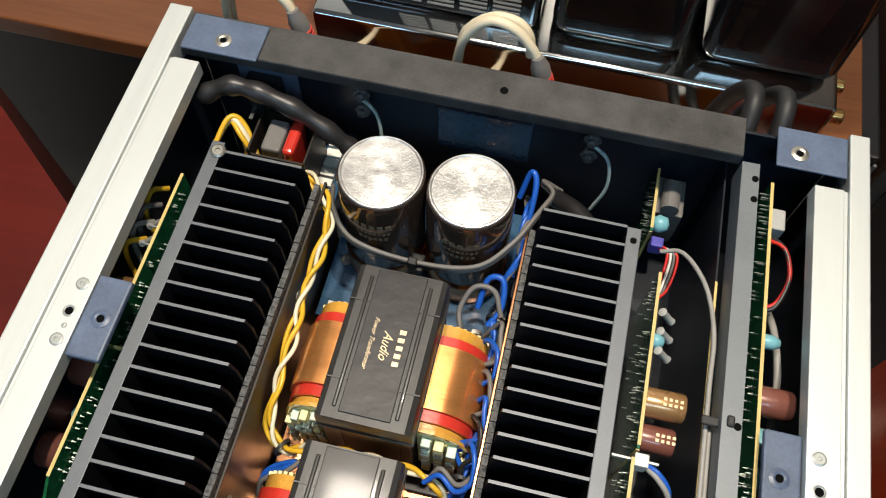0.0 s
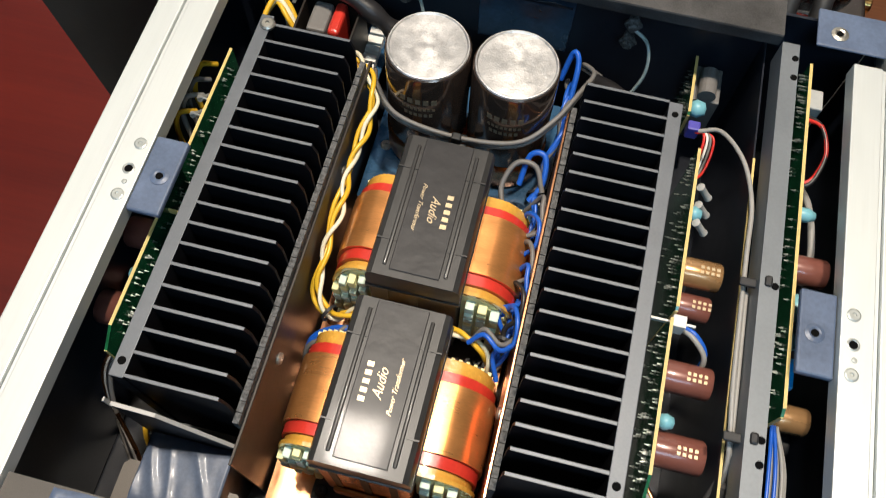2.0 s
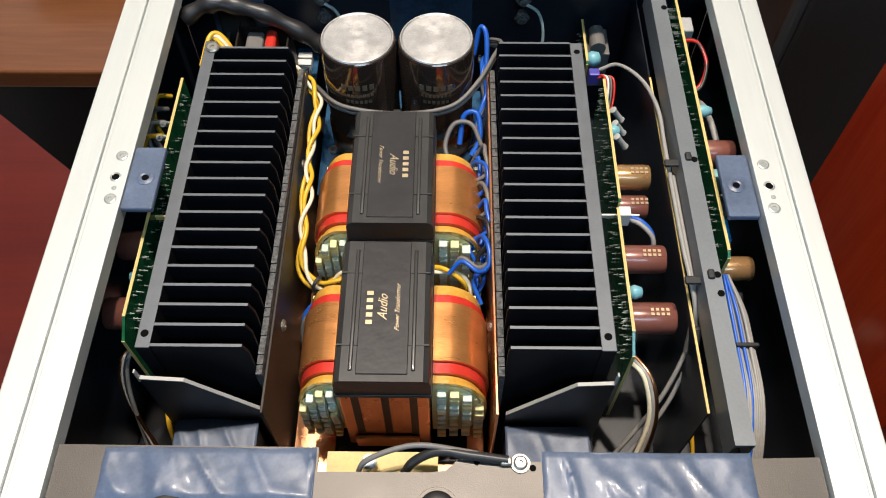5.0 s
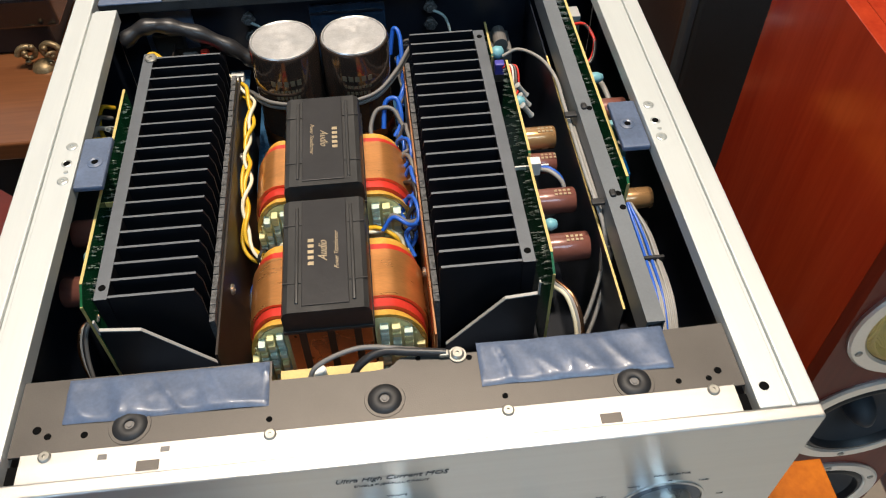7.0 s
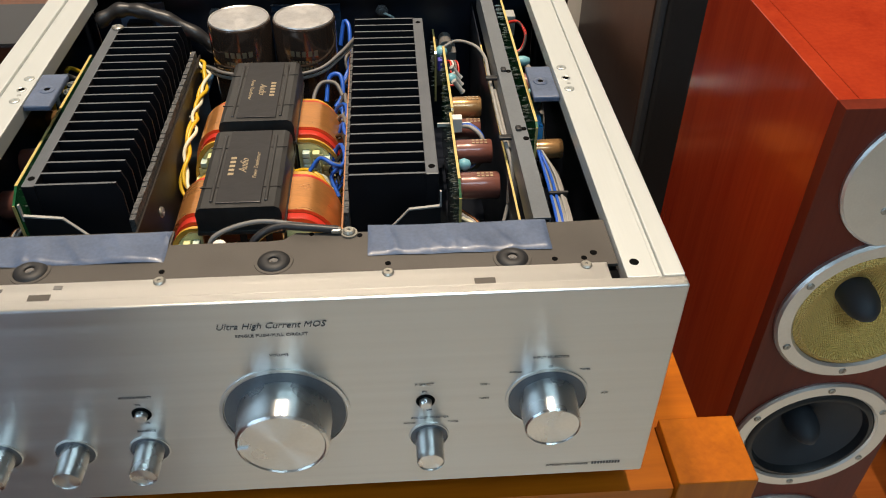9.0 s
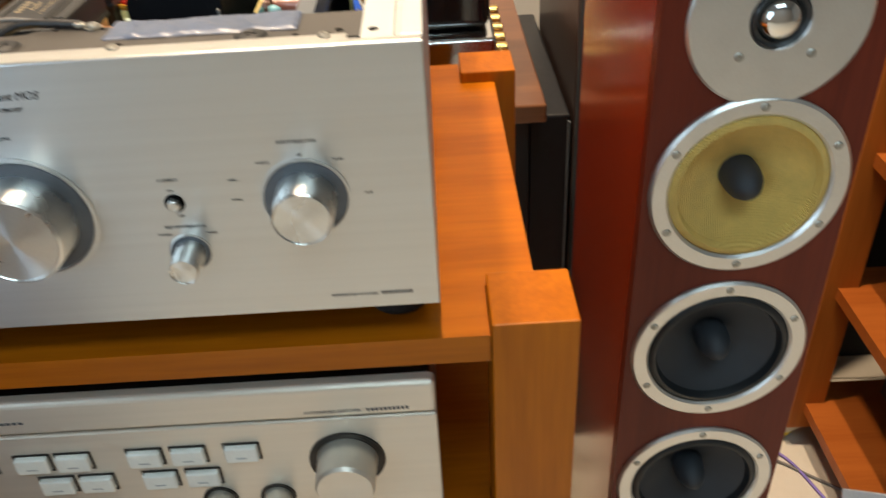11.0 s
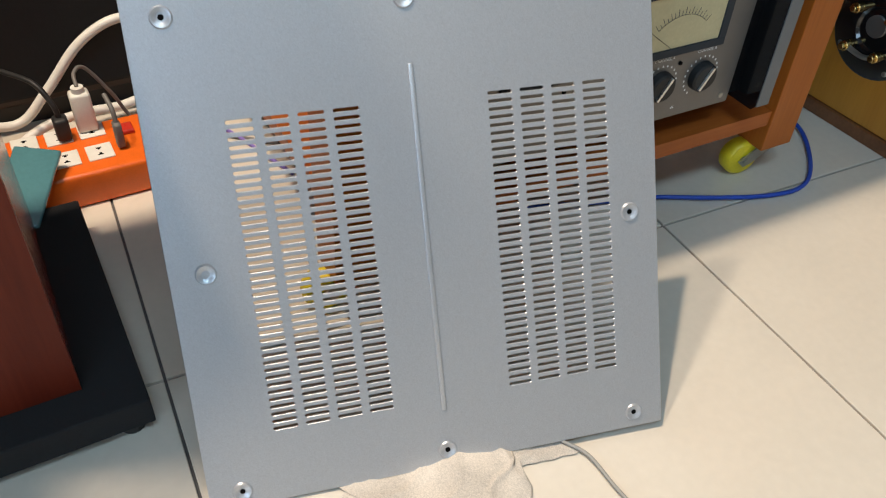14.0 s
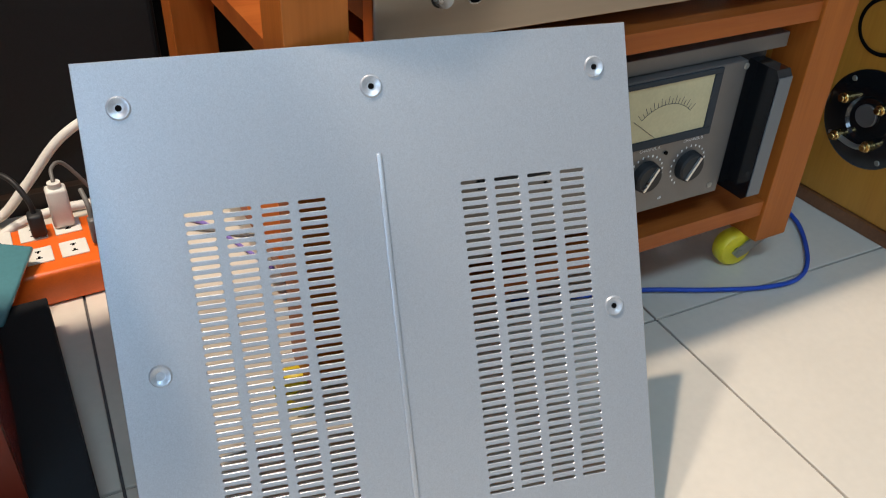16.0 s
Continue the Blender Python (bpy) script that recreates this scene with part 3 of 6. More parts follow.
def slotted_sheet(w, h, th):
    """A sheet with eight columns of round-ended slots, each cut right through."""
    pu, pv, sw, sh, cols, rows = 0.0285, 0.00683, 0.0215, 0.0029, 4, 40
    us, cells = [0.0], set()
    for start in (0.0632, 0.2795):
        a = start - (pu - sw) / 2
        cells.update(range(len(us), len(us) + cols))
        us += [a + pu * c for c in range(cols + 1)]
    us.append(w)
    b = 0.067 - (pv - sh) / 2
    vs = [0.0] + [b + pv * r for r in range(rows + 1)] + [h]
    bm = bmesh.new()
    g = [[bm.verts.new((u, v, th - 0.0022)) for v in vs] for u in us]
    r, d = sh / 2, sw / 2 - sh / 2
    for i in range(len(us) - 1):
        for j in range(len(vs) - 1):
            bl, br_, tr, tl = g[i][j], g[i + 1][j], g[i + 1][j + 1], g[i][j + 1]
            if i not in cells or j in (0, rows + 1):
                bm.faces.new((bl, br_, tr, tl))
                continue
            cx, cz = (us[i] + us[i + 1]) / 2, (vs[j] + vs[j + 1]) / 2
            ra = [bm.verts.new((cx + d + r * math.cos(a), cz + r * math.sin(a), th - 0.0022)) for a in (math.pi / 2, math.pi / 4, 0, -math.pi / 4, -math.pi / 2)]
            la = [bm.verts.new((cx - d - r * math.cos(a), cz + r * math.sin(a), th - 0.0022)) for a in (math.pi / 2, math.pi / 4, 0, -math.pi / 4, -math.pi / 2)]
            for f in ((tl, tr, ra[0], la[0]), (bl, la[4], ra[4], br_), (tr, ra[1], ra[0]), (tr, ra[2], ra[1]), (tr, br_, ra[2]), (br_, ra[3], ra[2]), (br_, ra[4], ra[3]),
                      (tl, la[0], la[1]), (tl, la[1], la[2]), (tl, la[2], bl), (bl, la[2], la[3]), (bl, la[3], la[4])):
                bm.faces.new(f)
    ex = bmesh.ops.extrude_face_region(bm, geom=list(bm.faces))
    bmesh.ops.translate(bm, verts=[v for v in ex["geom"] if isinstance(v, bmesh.types.BMVert)], vec=(0, 0, 0.0022))
    lips = [e for e in bm.edges if all(abs(v.co.z - th) < 1e-6 for v in e.verts) and len(e.link_faces) == 2 and e.calc_face_angle(0) > 1.0]
    bmesh.ops.bevel(bm, geom=lips, offset=0.00045, segments=1, affect="EDGES")
    return bm


part("sheet", slotted_sheet(0.432, 0.452, 0.0014), COVER, t)
part("stiffening_rib", join(bx(0.2132, 0.2178, 0.056, 0.366, 0.0014, 0.0036, 0.0009, 2)), COVER, t, "pressed centre rib", smooth=60)
for u, v in ((0.029, 0.418), (0.2155, 0.418), (0.402, 0.418), (0.0295, 0.215), (0.405, 0.215), (0.029, 0.0155), (0.2155, 0.0155), (0.4025, 0.0155)):
    d = part("screw_dimple", lathe([(0.0032, 0.0001), (0.0045, 0.0003), (0.0062, 0.0016), (0.0078, 0.0018), (0.0090, 0.0002)], (u, v, 0.0014), (0, 0, 1), 24), COVER, t, "pressed countersunk dimple", smooth=60)
    part("screw_hole", cy((u, v, 0.0014), (u, v, 0.00165), 0.0024, 16), HOLE if v > 0.3 or v < 0.1 or u > 0.3 else COVER, d)

# ---- rag under the cover ----
def rag():
    """A crumpled cloth that lies in folds in front of the sheet's lower edge."""
    bm = bmesh.new()
    nx, ny = 70, 34
    g = []
    for i in range(nx + 1):
        row = []
        for j in range(ny + 1):
            u, v = i / nx, j / ny
            x = 0.722 + 0.215 * u + 0.010 * noise.noise((u * 5, v * 4, 1))
            base = 0.015 - 0.235 * (x - 0.69)
            reach = 0.082 * max(0.0, math.sin(math.pi * min(1, (u * 1.25) ** 0.9))) ** 0.8 + 0.030 + 0.022 * noise.noise((u * 6, 2.0, 3.0))
            if u > 0.72:
                reach = 0.034 + 0.010 * noise.noise((u * 12, 2, 3))
            y = base - reach * v
            swell = 0.5 + 0.5 * noise.noise((u * 3.2 + 0.4, v * 1.6, 0.5))
            crease = max(0.0, 1 - abs(noise.noise((u * 6 + v * 2.2, v * 1.4, 7.5))) * 4.0) ** 2
            hem = math.exp(-((u - 0.66 - 0.05 * v) / 0.018) ** 2)
            fold = 0.017 * swell + 0.004 * crease + 0.005 * hem
            z = 0.0010 + fold * math.sin(math.pi * min(1.0, 0.22 + v * 0.76)) ** 0.7 * (0.15 + 0.85 * max(0.0, math.sin(math.pi * min(1, u * 1.12))))
            row.append(bm.verts.new((x, y, max(0.001, z))))
        g.append(row)
    for i in range(nx):
        for j in range(ny):
            bm.faces.new((g[i][j], g[i + 1][j], g[i + 1][j + 1], g[i][j + 1]))
    r = bmesh.ops.extrude_face_region(bm, geom=list(bm.faces))
    bmesh.ops.translate(bm, verts=[v for v in r["geom"] if isinstance(v, bmesh.types.BMVert)], vec=(0, 0, 0.0012))
    return bm


solid("cleaning_rag", rag(), CLOTH, "crumpled stained white rag under a metal cover", "rag", smooth=80)


# ---- opened amplifier ----
T = 1.045
A = thing("amplifier", (0, 0.22, 0.853), "opened silver integrated amplifier with its top cover off", "amplifier")
# case
part("front_panel", bx(-0.217, 0.217, 0, 0.008, 0.885, T, 0.0012, 3), SILVER, A, "brushed silver front panel")
for s in (-1, 1):
    a, b = sorted((s * 0.2055, 0.2170 if s > 0 else -0.2205))
    part("side_panel", bx(a, b, 0.0085, 0.440, 0.887, T, 0.0008), [RAIL, SIDE], A, "thick aluminium side panel")
    a, b = sorted((s * 0.1862, s * 0.2030))
    part("rail_lip", bx(a, b, 0.0085, 0.400, T - 0.012, T - 0.0008, 0.0006), RAIL, A)
    a, b = sorted((s * 0.2032, s * 0.2053))
    part("rail_groove", bx(a, b, 0.0085, 0.400, T - 0.012, T - 0.0022, 0.0003), RAIL, A)
    a, b = sorted((s * 0.2032, s * 0.2042))
    part("inner_wall", bx(a, b, 0.012, 0.43, 0.895, T - 0.013), INNER, A)
    for y in (0.2445, 0.2125):
        part("screw", screw_head((s * 0.1924, y - (0.0035 if s > 0 else 0.0), T - 0.0006), (0, 0, 1), 0.0036, 0.0007), RAILSCREW, A, "pale plated screw")
    xb, yb = s * 0.1928, 0.2285 - (0.0035 if s > 0 else 0.0)
    part("bore_rim", lathe([(0.0022, 0.0), (0.0027, 0.0003), (0.0034, 0.0), (0.0034, -0.0004), (0.0022, -0.0004)], (xb, yb, T - 0.0006), (0, 0, 1), 18, True), RAILSCREW, A)
    part("bore", cy((xb, yb, T - 0.001), (xb, yb, T - 0.0005), 0.0022, 14), HOLE, A)
    part("rivet", lathe([(0, 0.0004), (0.0012, 0.0003), (0.0015, 0.0)], (xb + 0.0008, yb - 0.008, T - 0.0007), (0, 0, 1), 12), RAILSCREW, A)
    part("bore", cy((s * 0.1925, 0.0205, T - 0.001), (s * 0.1925, 0.0205, T - 0.0006), 0.0026, 14), HOLE, A)
    # film-wrapped fixing tab at the middle of the side
    a, b = sorted((s * 0.1672, s * 0.1858))
    tz = T - 0.0012 if s < 0 else T - 0.0048
    tab = part("fixing_tab", bx(a, b, 0.206, 0.252, tz - 0.0045, tz, 0.0012), PAD, A, "fixing tab wrapped in blue film")
    part("eyelet", lathe([(0.0022, 0.0006), (0.0032, 0.0010), (0.0052, 0.0004), (0.0052, -0.0005), (0.0022, -0.0005)], (s * 0.1752, 0.2282, tz), (0, 0, 1), 18, True), PAD, tab)
    part("eyelet_bore", cy((s * 0.1752, 0.2282, tz - 0.0002), (s * 0.1752, 0.2282, tz + 0.0004), 0.0021, 12), HOLE, tab)
part("base_plate", bx(-0.205, 0.205, 0.0085, 0.436, 0.888, 0.893), INNER, A, "black steel base plate")
part("back_panel", bx(-0.2030, 0.2030, 0.4305, 0.4325, 0.8935, T - 0.006), INNER, A, "black steel back panel")
part("front_inner_wall", bx(-0.203, 0.203, 0.0120, 0.0140, 0.8935, T - 0.012), INNER, A)
part("rear_cross_bar", prism([(0.4115, T - 0.004), (0.4115, T - 0.012), (0.4125, T - 0.012), (0.4125, T - 0.005), (0.4300, T - 0.005), (0.4390, T - 0.005), (0.4390, T - 0.003), (0.4120, T - 0.003)], 0, -0.2040, 0.1455, 0.0004),
     BAR, A, "speckled dark grey rear cross bar")
part("bore", cy((0.0, 0.4245, T - 0.0031), (0.0, 0.4245, T - 0.0027), 0.0026, 14), HOLE, A)
for x0, x1, ex in ((-0.2025, -0.1530, -0.1775), (0.1640, 0.2045, 0.1770)):
    tab = part("rear_tab", bx(x0, x1, 0.4085, 0.4365, T - 0.0028, T - 0.0008, 0.0009), PAD, A, "corner tab wrapped in blue film")
    part("eyelet", lathe([(0.0022, 0.0006), (0.0032, 0.0010), (0.0052, 0.0004), (0.0052, -0.0005), (0.0022, -0.0005)], (ex, 0.419, T - 0.0008), (0, 0, 1), 18, True), SCREW, tab)
    part("eyelet_bore", cy((ex, 0.419, T - 0.001), (ex, 0.419, T - 0.0004), 0.0021, 12), HOLE, tab)
# front top plates
part("front_strip", bx(-0.1785, 0.1790, 0.0086, 0.0245, T - 0.006, T - 0.0035, 0.0003), SILVER, A, "bright aluminium strip behind the front panel")
part("top_bracket", prism([(-0.1855, 0.0247), (0.1855, 0.0247), (0.1855, 0.0635), (0.052, 0.0600), (0.010, 0.0610), (0.004, 0.0555), (-0.004, 0.0545), (-0.058, 0.0545), (-0.058, 0.0665), (-0.1855, 0.0670)], 2, T - 0.007, T - 0.0052),
     PLATE, A, "bronze-grey steel bracket with drilled holes")
for x, y, r in ((0.046, 0.057, 0.0016), (0.019, 0.0595, 0.0014), (-0.174, 0.0385, 0.0022), (-0.168, 0.0345, 0.0018), (-0.150, 0.0335, 0.0018), (-0.0585, 0.0320, 0.0016), (0.0615, 0.032, 0.0016),
                (0.152, 0.0305, 0.0016), (0.168, 0.0305, 0.0016), (0.174, 0.0345, 0.0020)):
    part("bore", cy((x, y, T - 0.0054), (x, y, T - 0.0049), r, 12), HOLE, A)
for x, y in ((-0.1385, 0.0195), (-0.1085, 0.0205)):
    part("notch", bx(x - 0.0022, x + 0.0022, y - 0.0014, y + 0.0014, T - 0.0038, T - 0.0033), GREYW, A)
for x in (-0.116, 0.112):
    part("notch", bx(x - 0.0055, x + 0.0055, 0.0100, 0.0155, T - 0.0038, T - 0.0033), PLATE, A)
for x in (-0.1845, 0.1790):
    part("notch", bx(x, x + 0.0055, 0.0088, 0.0200, T - 0.0068, T - 0.0060), HOLE, A)
for x in (-0.1665, -0.0575, 0.0615, 0.1675):
    part("screw", screw_head((x, 0.0225, T - 0.0034), (0, 0, 1), 0.0032, 0.0012), SCREW, A)
for x, gy in ((-0.128, 0.0362), (0.0, 0.0370), (0.129, 0.0325)):
    g = part("grommet", lathe([(0.0026, -0.0004), (0.0026, 0.0016), (0.0034, 0.0022), (0.0058, 0.0021), (0.0084, 0.0009), (0.0088, 0.0)], (x, gy, T - 0.0052), (0, 0, 1), 28), RUBBER, A, "black rubber grommet", smooth=50)
    part("grommet_screw", lathe([(0, 0.0009), (0.0012, 0.0009), (0.0015, 0.0004), (0.0026, 0.0003)], (x, gy, T - 0.0050), (0, 0, 1), 16), GREYW, g)
    part("washer", lathe([(0.0088, 0.0004), (0.0104, 0.0004), (0.0106, 0.0)], (x, gy, T - 0.0052), (0, 0, 1), 28), PLATE, g)


def film_pad(x0, x1, y0, y1, z, seed):
    bm = bmesh.new()
    nx, ny = 60, 14
    g = []
    for i in range(nx + 1):
        row = []
        for j in range(ny + 1):
            u, v = i / nx, j / ny
            x = x0 + (x1 - x0) * u
            crease = 0.0030 * max(0.0, 1 - abs(noise.noise((x * 60 + v * 0.9, v * 0.5 + seed, seed))) * 3.2) ** 2 * (0.35 + 0.65 * abs(noise.noise((x * 25, seed, 4.0)))) * min(1.0, 6 * v, 6 * (1 - v))
            crease += 0.0012 * noise.noise((x * 32, v * 1.1, seed + 3)) + 0.00025 * noise.noise((x * 170, v * 5, seed + 6))
            y = y0 + (y1 - y0) * v + 0.0010 * noise.noise((x * 40, seed, v * 2)) * (1 if v in (0, 1) else 0.3)
            row.append(bm.verts.new((x, y, z + 0.0014 + crease - (0.0012 if i in (0, nx) or j in (0, ny) else 0))))
        g.append(row)
    for i in range(nx):
        for j in range(ny):
            bm.faces.new((g[i][j], g[i + 1][j], g[i + 1][j + 1], g[i][j + 1]))
    return join(bm, bx(x0 + 0.0005, x1 - 0.0005, y0 + 0.0005, y1 - 0.0005, z - 0.0004, z + 0.0003))


part("film_pad", film_pad(-0.1620, -0.0590, 0.0400, 0.0660, T - 0.0050, 2.0), PAD, A, "wrinkled blue protective film", smooth=60)
part("film_pad", film_pad(0.0505, 0.1520, 0.0385, 0.0650, T - 0.0050, 9.0), PAD, A, "wrinkled blue protective film", smooth=60)
for x0, x1, y0, y1, z in ((-0.157, -0.1075, 0.0700, 0.1095, 0.962), (0.0390, 0.0890, 0.0700, 0.1080, 0.960)):
    w = part("film_wrap", film_pad(x0, x1, y0, y1, z, x0 * 40), PAD, A, "blue film over a bracket", smooth=60)
    part("bracket_box", bx(x0 + 0.001, x1 - 0.001, y0, y1 - 0.001, 0.8932, z - 0.0006, 0.001), PLATE, w, "grey steel box bracket")
    part("bracket_flange", join(prism([(x0 - 0.013, 0.068), (x1 + 0.009, 0.068), (x1 + 0.009, 0.086), (x1 + 0.006, 0.089), (x1 + 0.0012, 0.089), (x1 + 0.0012, 0.071), (x0 - 0.0012, 0.071), (x0 - 0.0012, 0.093), (x0 - 0.010, 0.093), (x0 - 0.013, 0.090)], 2, z - 0.012, z - 0.0105)), PLATE, w, "bronze-grey bracket flange with rounded corners")


def knob(x, z, r, depth, well, name, label, y=0.0):
    k = part(name, lathe([(0, -depth + 0.0008), (r * 0.90, -depth + 0.0008), (r * 0.93, -depth), (r * 0.985, -depth + 0.001), (r, -depth + 0.003),
                          (r * 1.0, -depth + 0.0045), (r * 1.03, -0.004), (r * 1.03, 0.003)], (x, y, z), (0, 1, 0), 56), KNOB, A, label, smooth=30)
    part("knob_well", lathe([(r * 1.02, -0.0002), (well, -0.0002), (well * 1.012, -0.0011), (well * 1.07, -0.0009), (well * 1.07, 0.0005)], (x, y, z), (0, 1, 0), 56), SILVER, k, "ring of the knob's recess", smooth=40)
    # flat ring in dark grey, painted shade for a recess not cut
    part("recess", lathe([(r * 1.0, -0.0006), (well * 0.99, -0.0006)], (x, y, z), (0, 1, 0), 40), FINEDGE, k, "flat dark ring painted as shade in the knob's recess")
    return k


v = knob(0.0, 0.9585, 0.0258, 0.0235, 0.0345, "volume_knob", "large turned aluminium volume knob")
part("pointer", bx(-0.0245, -0.0185, -0.0237, -0.0225, 0.9573, 0.9587), WHITEINK, v)
knob(0.1495, 0.9615, 0.0160, 0.0225, 0.0225, "input_knob", "turned aluminium selector knob")
for x in (0.0815, -0.0815, -0.1240, -0.1660):
    knob(x, 0.9315, 0.0080, 0.020, 0.0110, "small_knob", "small turned aluminium knob")
for x in (0.0795, -0.0795):
    p = part("push_button", lathe([(0, -0.0040), (0.0028, -0.0040), (0.0034, -0.0034), (0.0034, 0.001)], (x, 0, 0.963), (0, 1, 0), 24), KNOB, A, "small push button", smooth=40)
    part("button_rim", lathe([(0.0036, -0.0008), (0.0052, -0.0008), (0.0056, 0.0002)], (x, 0, 0.963), (0, 1, 0), 24), HOLE, p)


def panel_text(text, size, x, z, align="CENTER", y=-0.0003, ink=DARKINK, parent=A, wide=1.0):
    return lettering("lettering", text, size, pose(x, y, z, 90), ink, parent, "", align, 0.0001, wide)


lettering("lettering", "Ultra High Current MOS", 0.0060, pose(0.0, -0.0003, 1.0265, 90), DARKINK, A, "", "CENTER", 0.0001, 0.92, 0.35)
panel_text("SINGLE PUSH-PULL CIRCUIT", 0.0030, 0.0, 1.0205)
panel_text("VOLUME", 0.0026, 0.002, 1.0055)
panel_text("INPUT SELECTOR", 0.0026, 0.149, 0.9945)
panel_text("SOURCE DIRECT", 0.0024, -0.080, 0.9765)
panel_text("P. DIRECT", 0.0024, 0.079, 0.9765)
panel_text("BALANCE", 0.0024, -0.080, 0.9475)
panel_text("REC OUT SELECTOR", 0.0024, 0.082, 0.9475)
panel_text("INTEGRATED AMPLIFIER", 0.0025, 0.1815, 0.8945, "RIGHT")
part("model_mark", join(*[bx(0.1835 + 0.00185 * i, 0.1835 + 0.00185 * i + 0.0013, -0.0003, 0.0001, 0.8945, 0.8968) for i in range(10)]), DARKINK, A)
for text, x, z in (("PHONO", 0.1300, 0.9835), ("TUNER", 0.1690, 0.9835), ("TAPE-1", 0.1130, 0.9745), ("TAPE-2", 0.1130, 0.9625), ("CD", 0.1495, 0.9870), ("AUX", 0.1830, 0.9625),
                   ("PHONO", 0.0700, 0.9430), ("TUNER", 0.0955, 0.9430), ("ON", -0.080, 0.9705), ("ON", 0.079, 0.9705), ("OFF", -0.078, 0.9545), ("OFF", 0.0815, 0.9545)):
    panel_text(text, 0.0019, x, z)
for x in (-0.19, 0.19):
    for y in (0.05, 0.40):
        part("foot", lathe([(0, 0), (0.019, 0), (0.021, 0.004), (0.022, 0.030), (0, 0.035)], (x, y, 0.8532), (0, 0, 1), 28), RUBBER, A)


# heat sinks
def heat_sink(side):
    xo, xs, xi = (-0.162, -0.1540, -0.1025) if side < 0 else (0.0945, 0.0862, 0.0370)
    a, b = sorted((xo, xs))
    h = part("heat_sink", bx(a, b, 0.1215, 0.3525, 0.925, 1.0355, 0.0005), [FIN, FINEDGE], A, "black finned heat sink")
    # upward faces get the lighter grey, as if catching the light
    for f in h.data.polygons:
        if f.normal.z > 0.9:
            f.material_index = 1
    n, top = (19, 1.0355) if side < 0 else (20, 1.0355)
    pitch = 0.01240 if side < 0 else 0.01206
    cut = 0.005 if side < 0 else 0.002
    d = -side
    base = None
    for k in range(n):
        y = 0.1224 + k * pitch
        out = [(xs, 0.93), (xs, top), (xi - d * cut * 0.5, top), (xi, top - cut * 1.6), (xi, 0.93)]
        if base is None:
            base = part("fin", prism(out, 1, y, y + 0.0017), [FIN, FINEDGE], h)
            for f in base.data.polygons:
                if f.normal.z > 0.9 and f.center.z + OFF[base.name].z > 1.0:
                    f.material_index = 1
        else:
            o = new("fin", base.data)
            o.parent = h
            o.location = (0, k * pitch, 0)
            OFF[o.name] = OFF[h.name]
    part("end_bore", cy(((xo + xs) / 2, 0.1300, 1.0350), ((xo + xs) / 2, 0.1300, 1.0358), 0.0022, 12), HOLE, h)
    if side < 0:
        part("earth_screw", screw_head((-0.1560, 0.3455, 1.0358), (0, 0, 1), 0.0046, 0.0016), SCREW, h)
    else:
        part("end_bore", cy((0.0905, 0.3440, 1.0350), (0.0905, 0.3440, 1.0358), 0.0020, 12), HOLE, h)
    f0, f1 = sorted((xi + d * 0.0006, xi + d * 0.0040))
    tagged(part("insulating_strip", join(*[bx(f0, f1, 0.118 + k * 0.0060, 0.118 + k * 0.0060 + 0.0056, 0.935, 1.010 + 0.0010 * ((k * 7) % 5) / 5) for k in range(39)]), FELT, h, "rough grey insulating strip"), kind="stuff")
    p0, p1 = sorted((xi + d * 0.0042, xi + d * 0.0058))
    part("mounting_plate", bx(p0, p1, 0.098, 0.358, 0.894, 1.004, 0.0003), BRONZE if side < 0 else COPPER, h, "bronze mounting plate")
    for y in (0.163, 0.288):
        part("plate_screw", screw_head((xi + d * 0.0058, y, 0.982), (d, 0, 0), 0.0038, 0.002), SCREW, h)
    # bent end bracket with its bare cut edge
    z1 = ((-0.1615, 1.021), (-0.138, 1.018), (-0.1030, 0.977)) if side < 0 else ((0.0950, 1.018), (0.0750, 1.016), (0.0390, 0.973))
    part("end_bracket", prism([(z1[0][0], 0.894), *z1, (z1[2][0], 0.894)], 1, 0.1100, 0.1112), BLACK, h, "black bent end bracket")
    part("bracket_edge", join(*[prism([(p[0], p[1]), (q[0], q[1]), (q[0], q[1] + 0.0010), (p[0], p[1] + 0.0010)], 1, 0.1095, 0.1116) for p, q in zip(z1, z1[1:])],
                              bx(z1[0][0] - 0.0005, z1[0][0] + 0.0005, 0.1095, 0.1116, 1.018, 1.030)), EDGE, h, "bare metal cut edge")


heat_sink(-1)
heat_sink(1)

# copper floor under the transformers
part("copper_plate", bx(-0.0945, 0.0285, 0.066, 0.312, 0.9105, 0.9125, 0.0004), COPPER, A, "copper base plate")


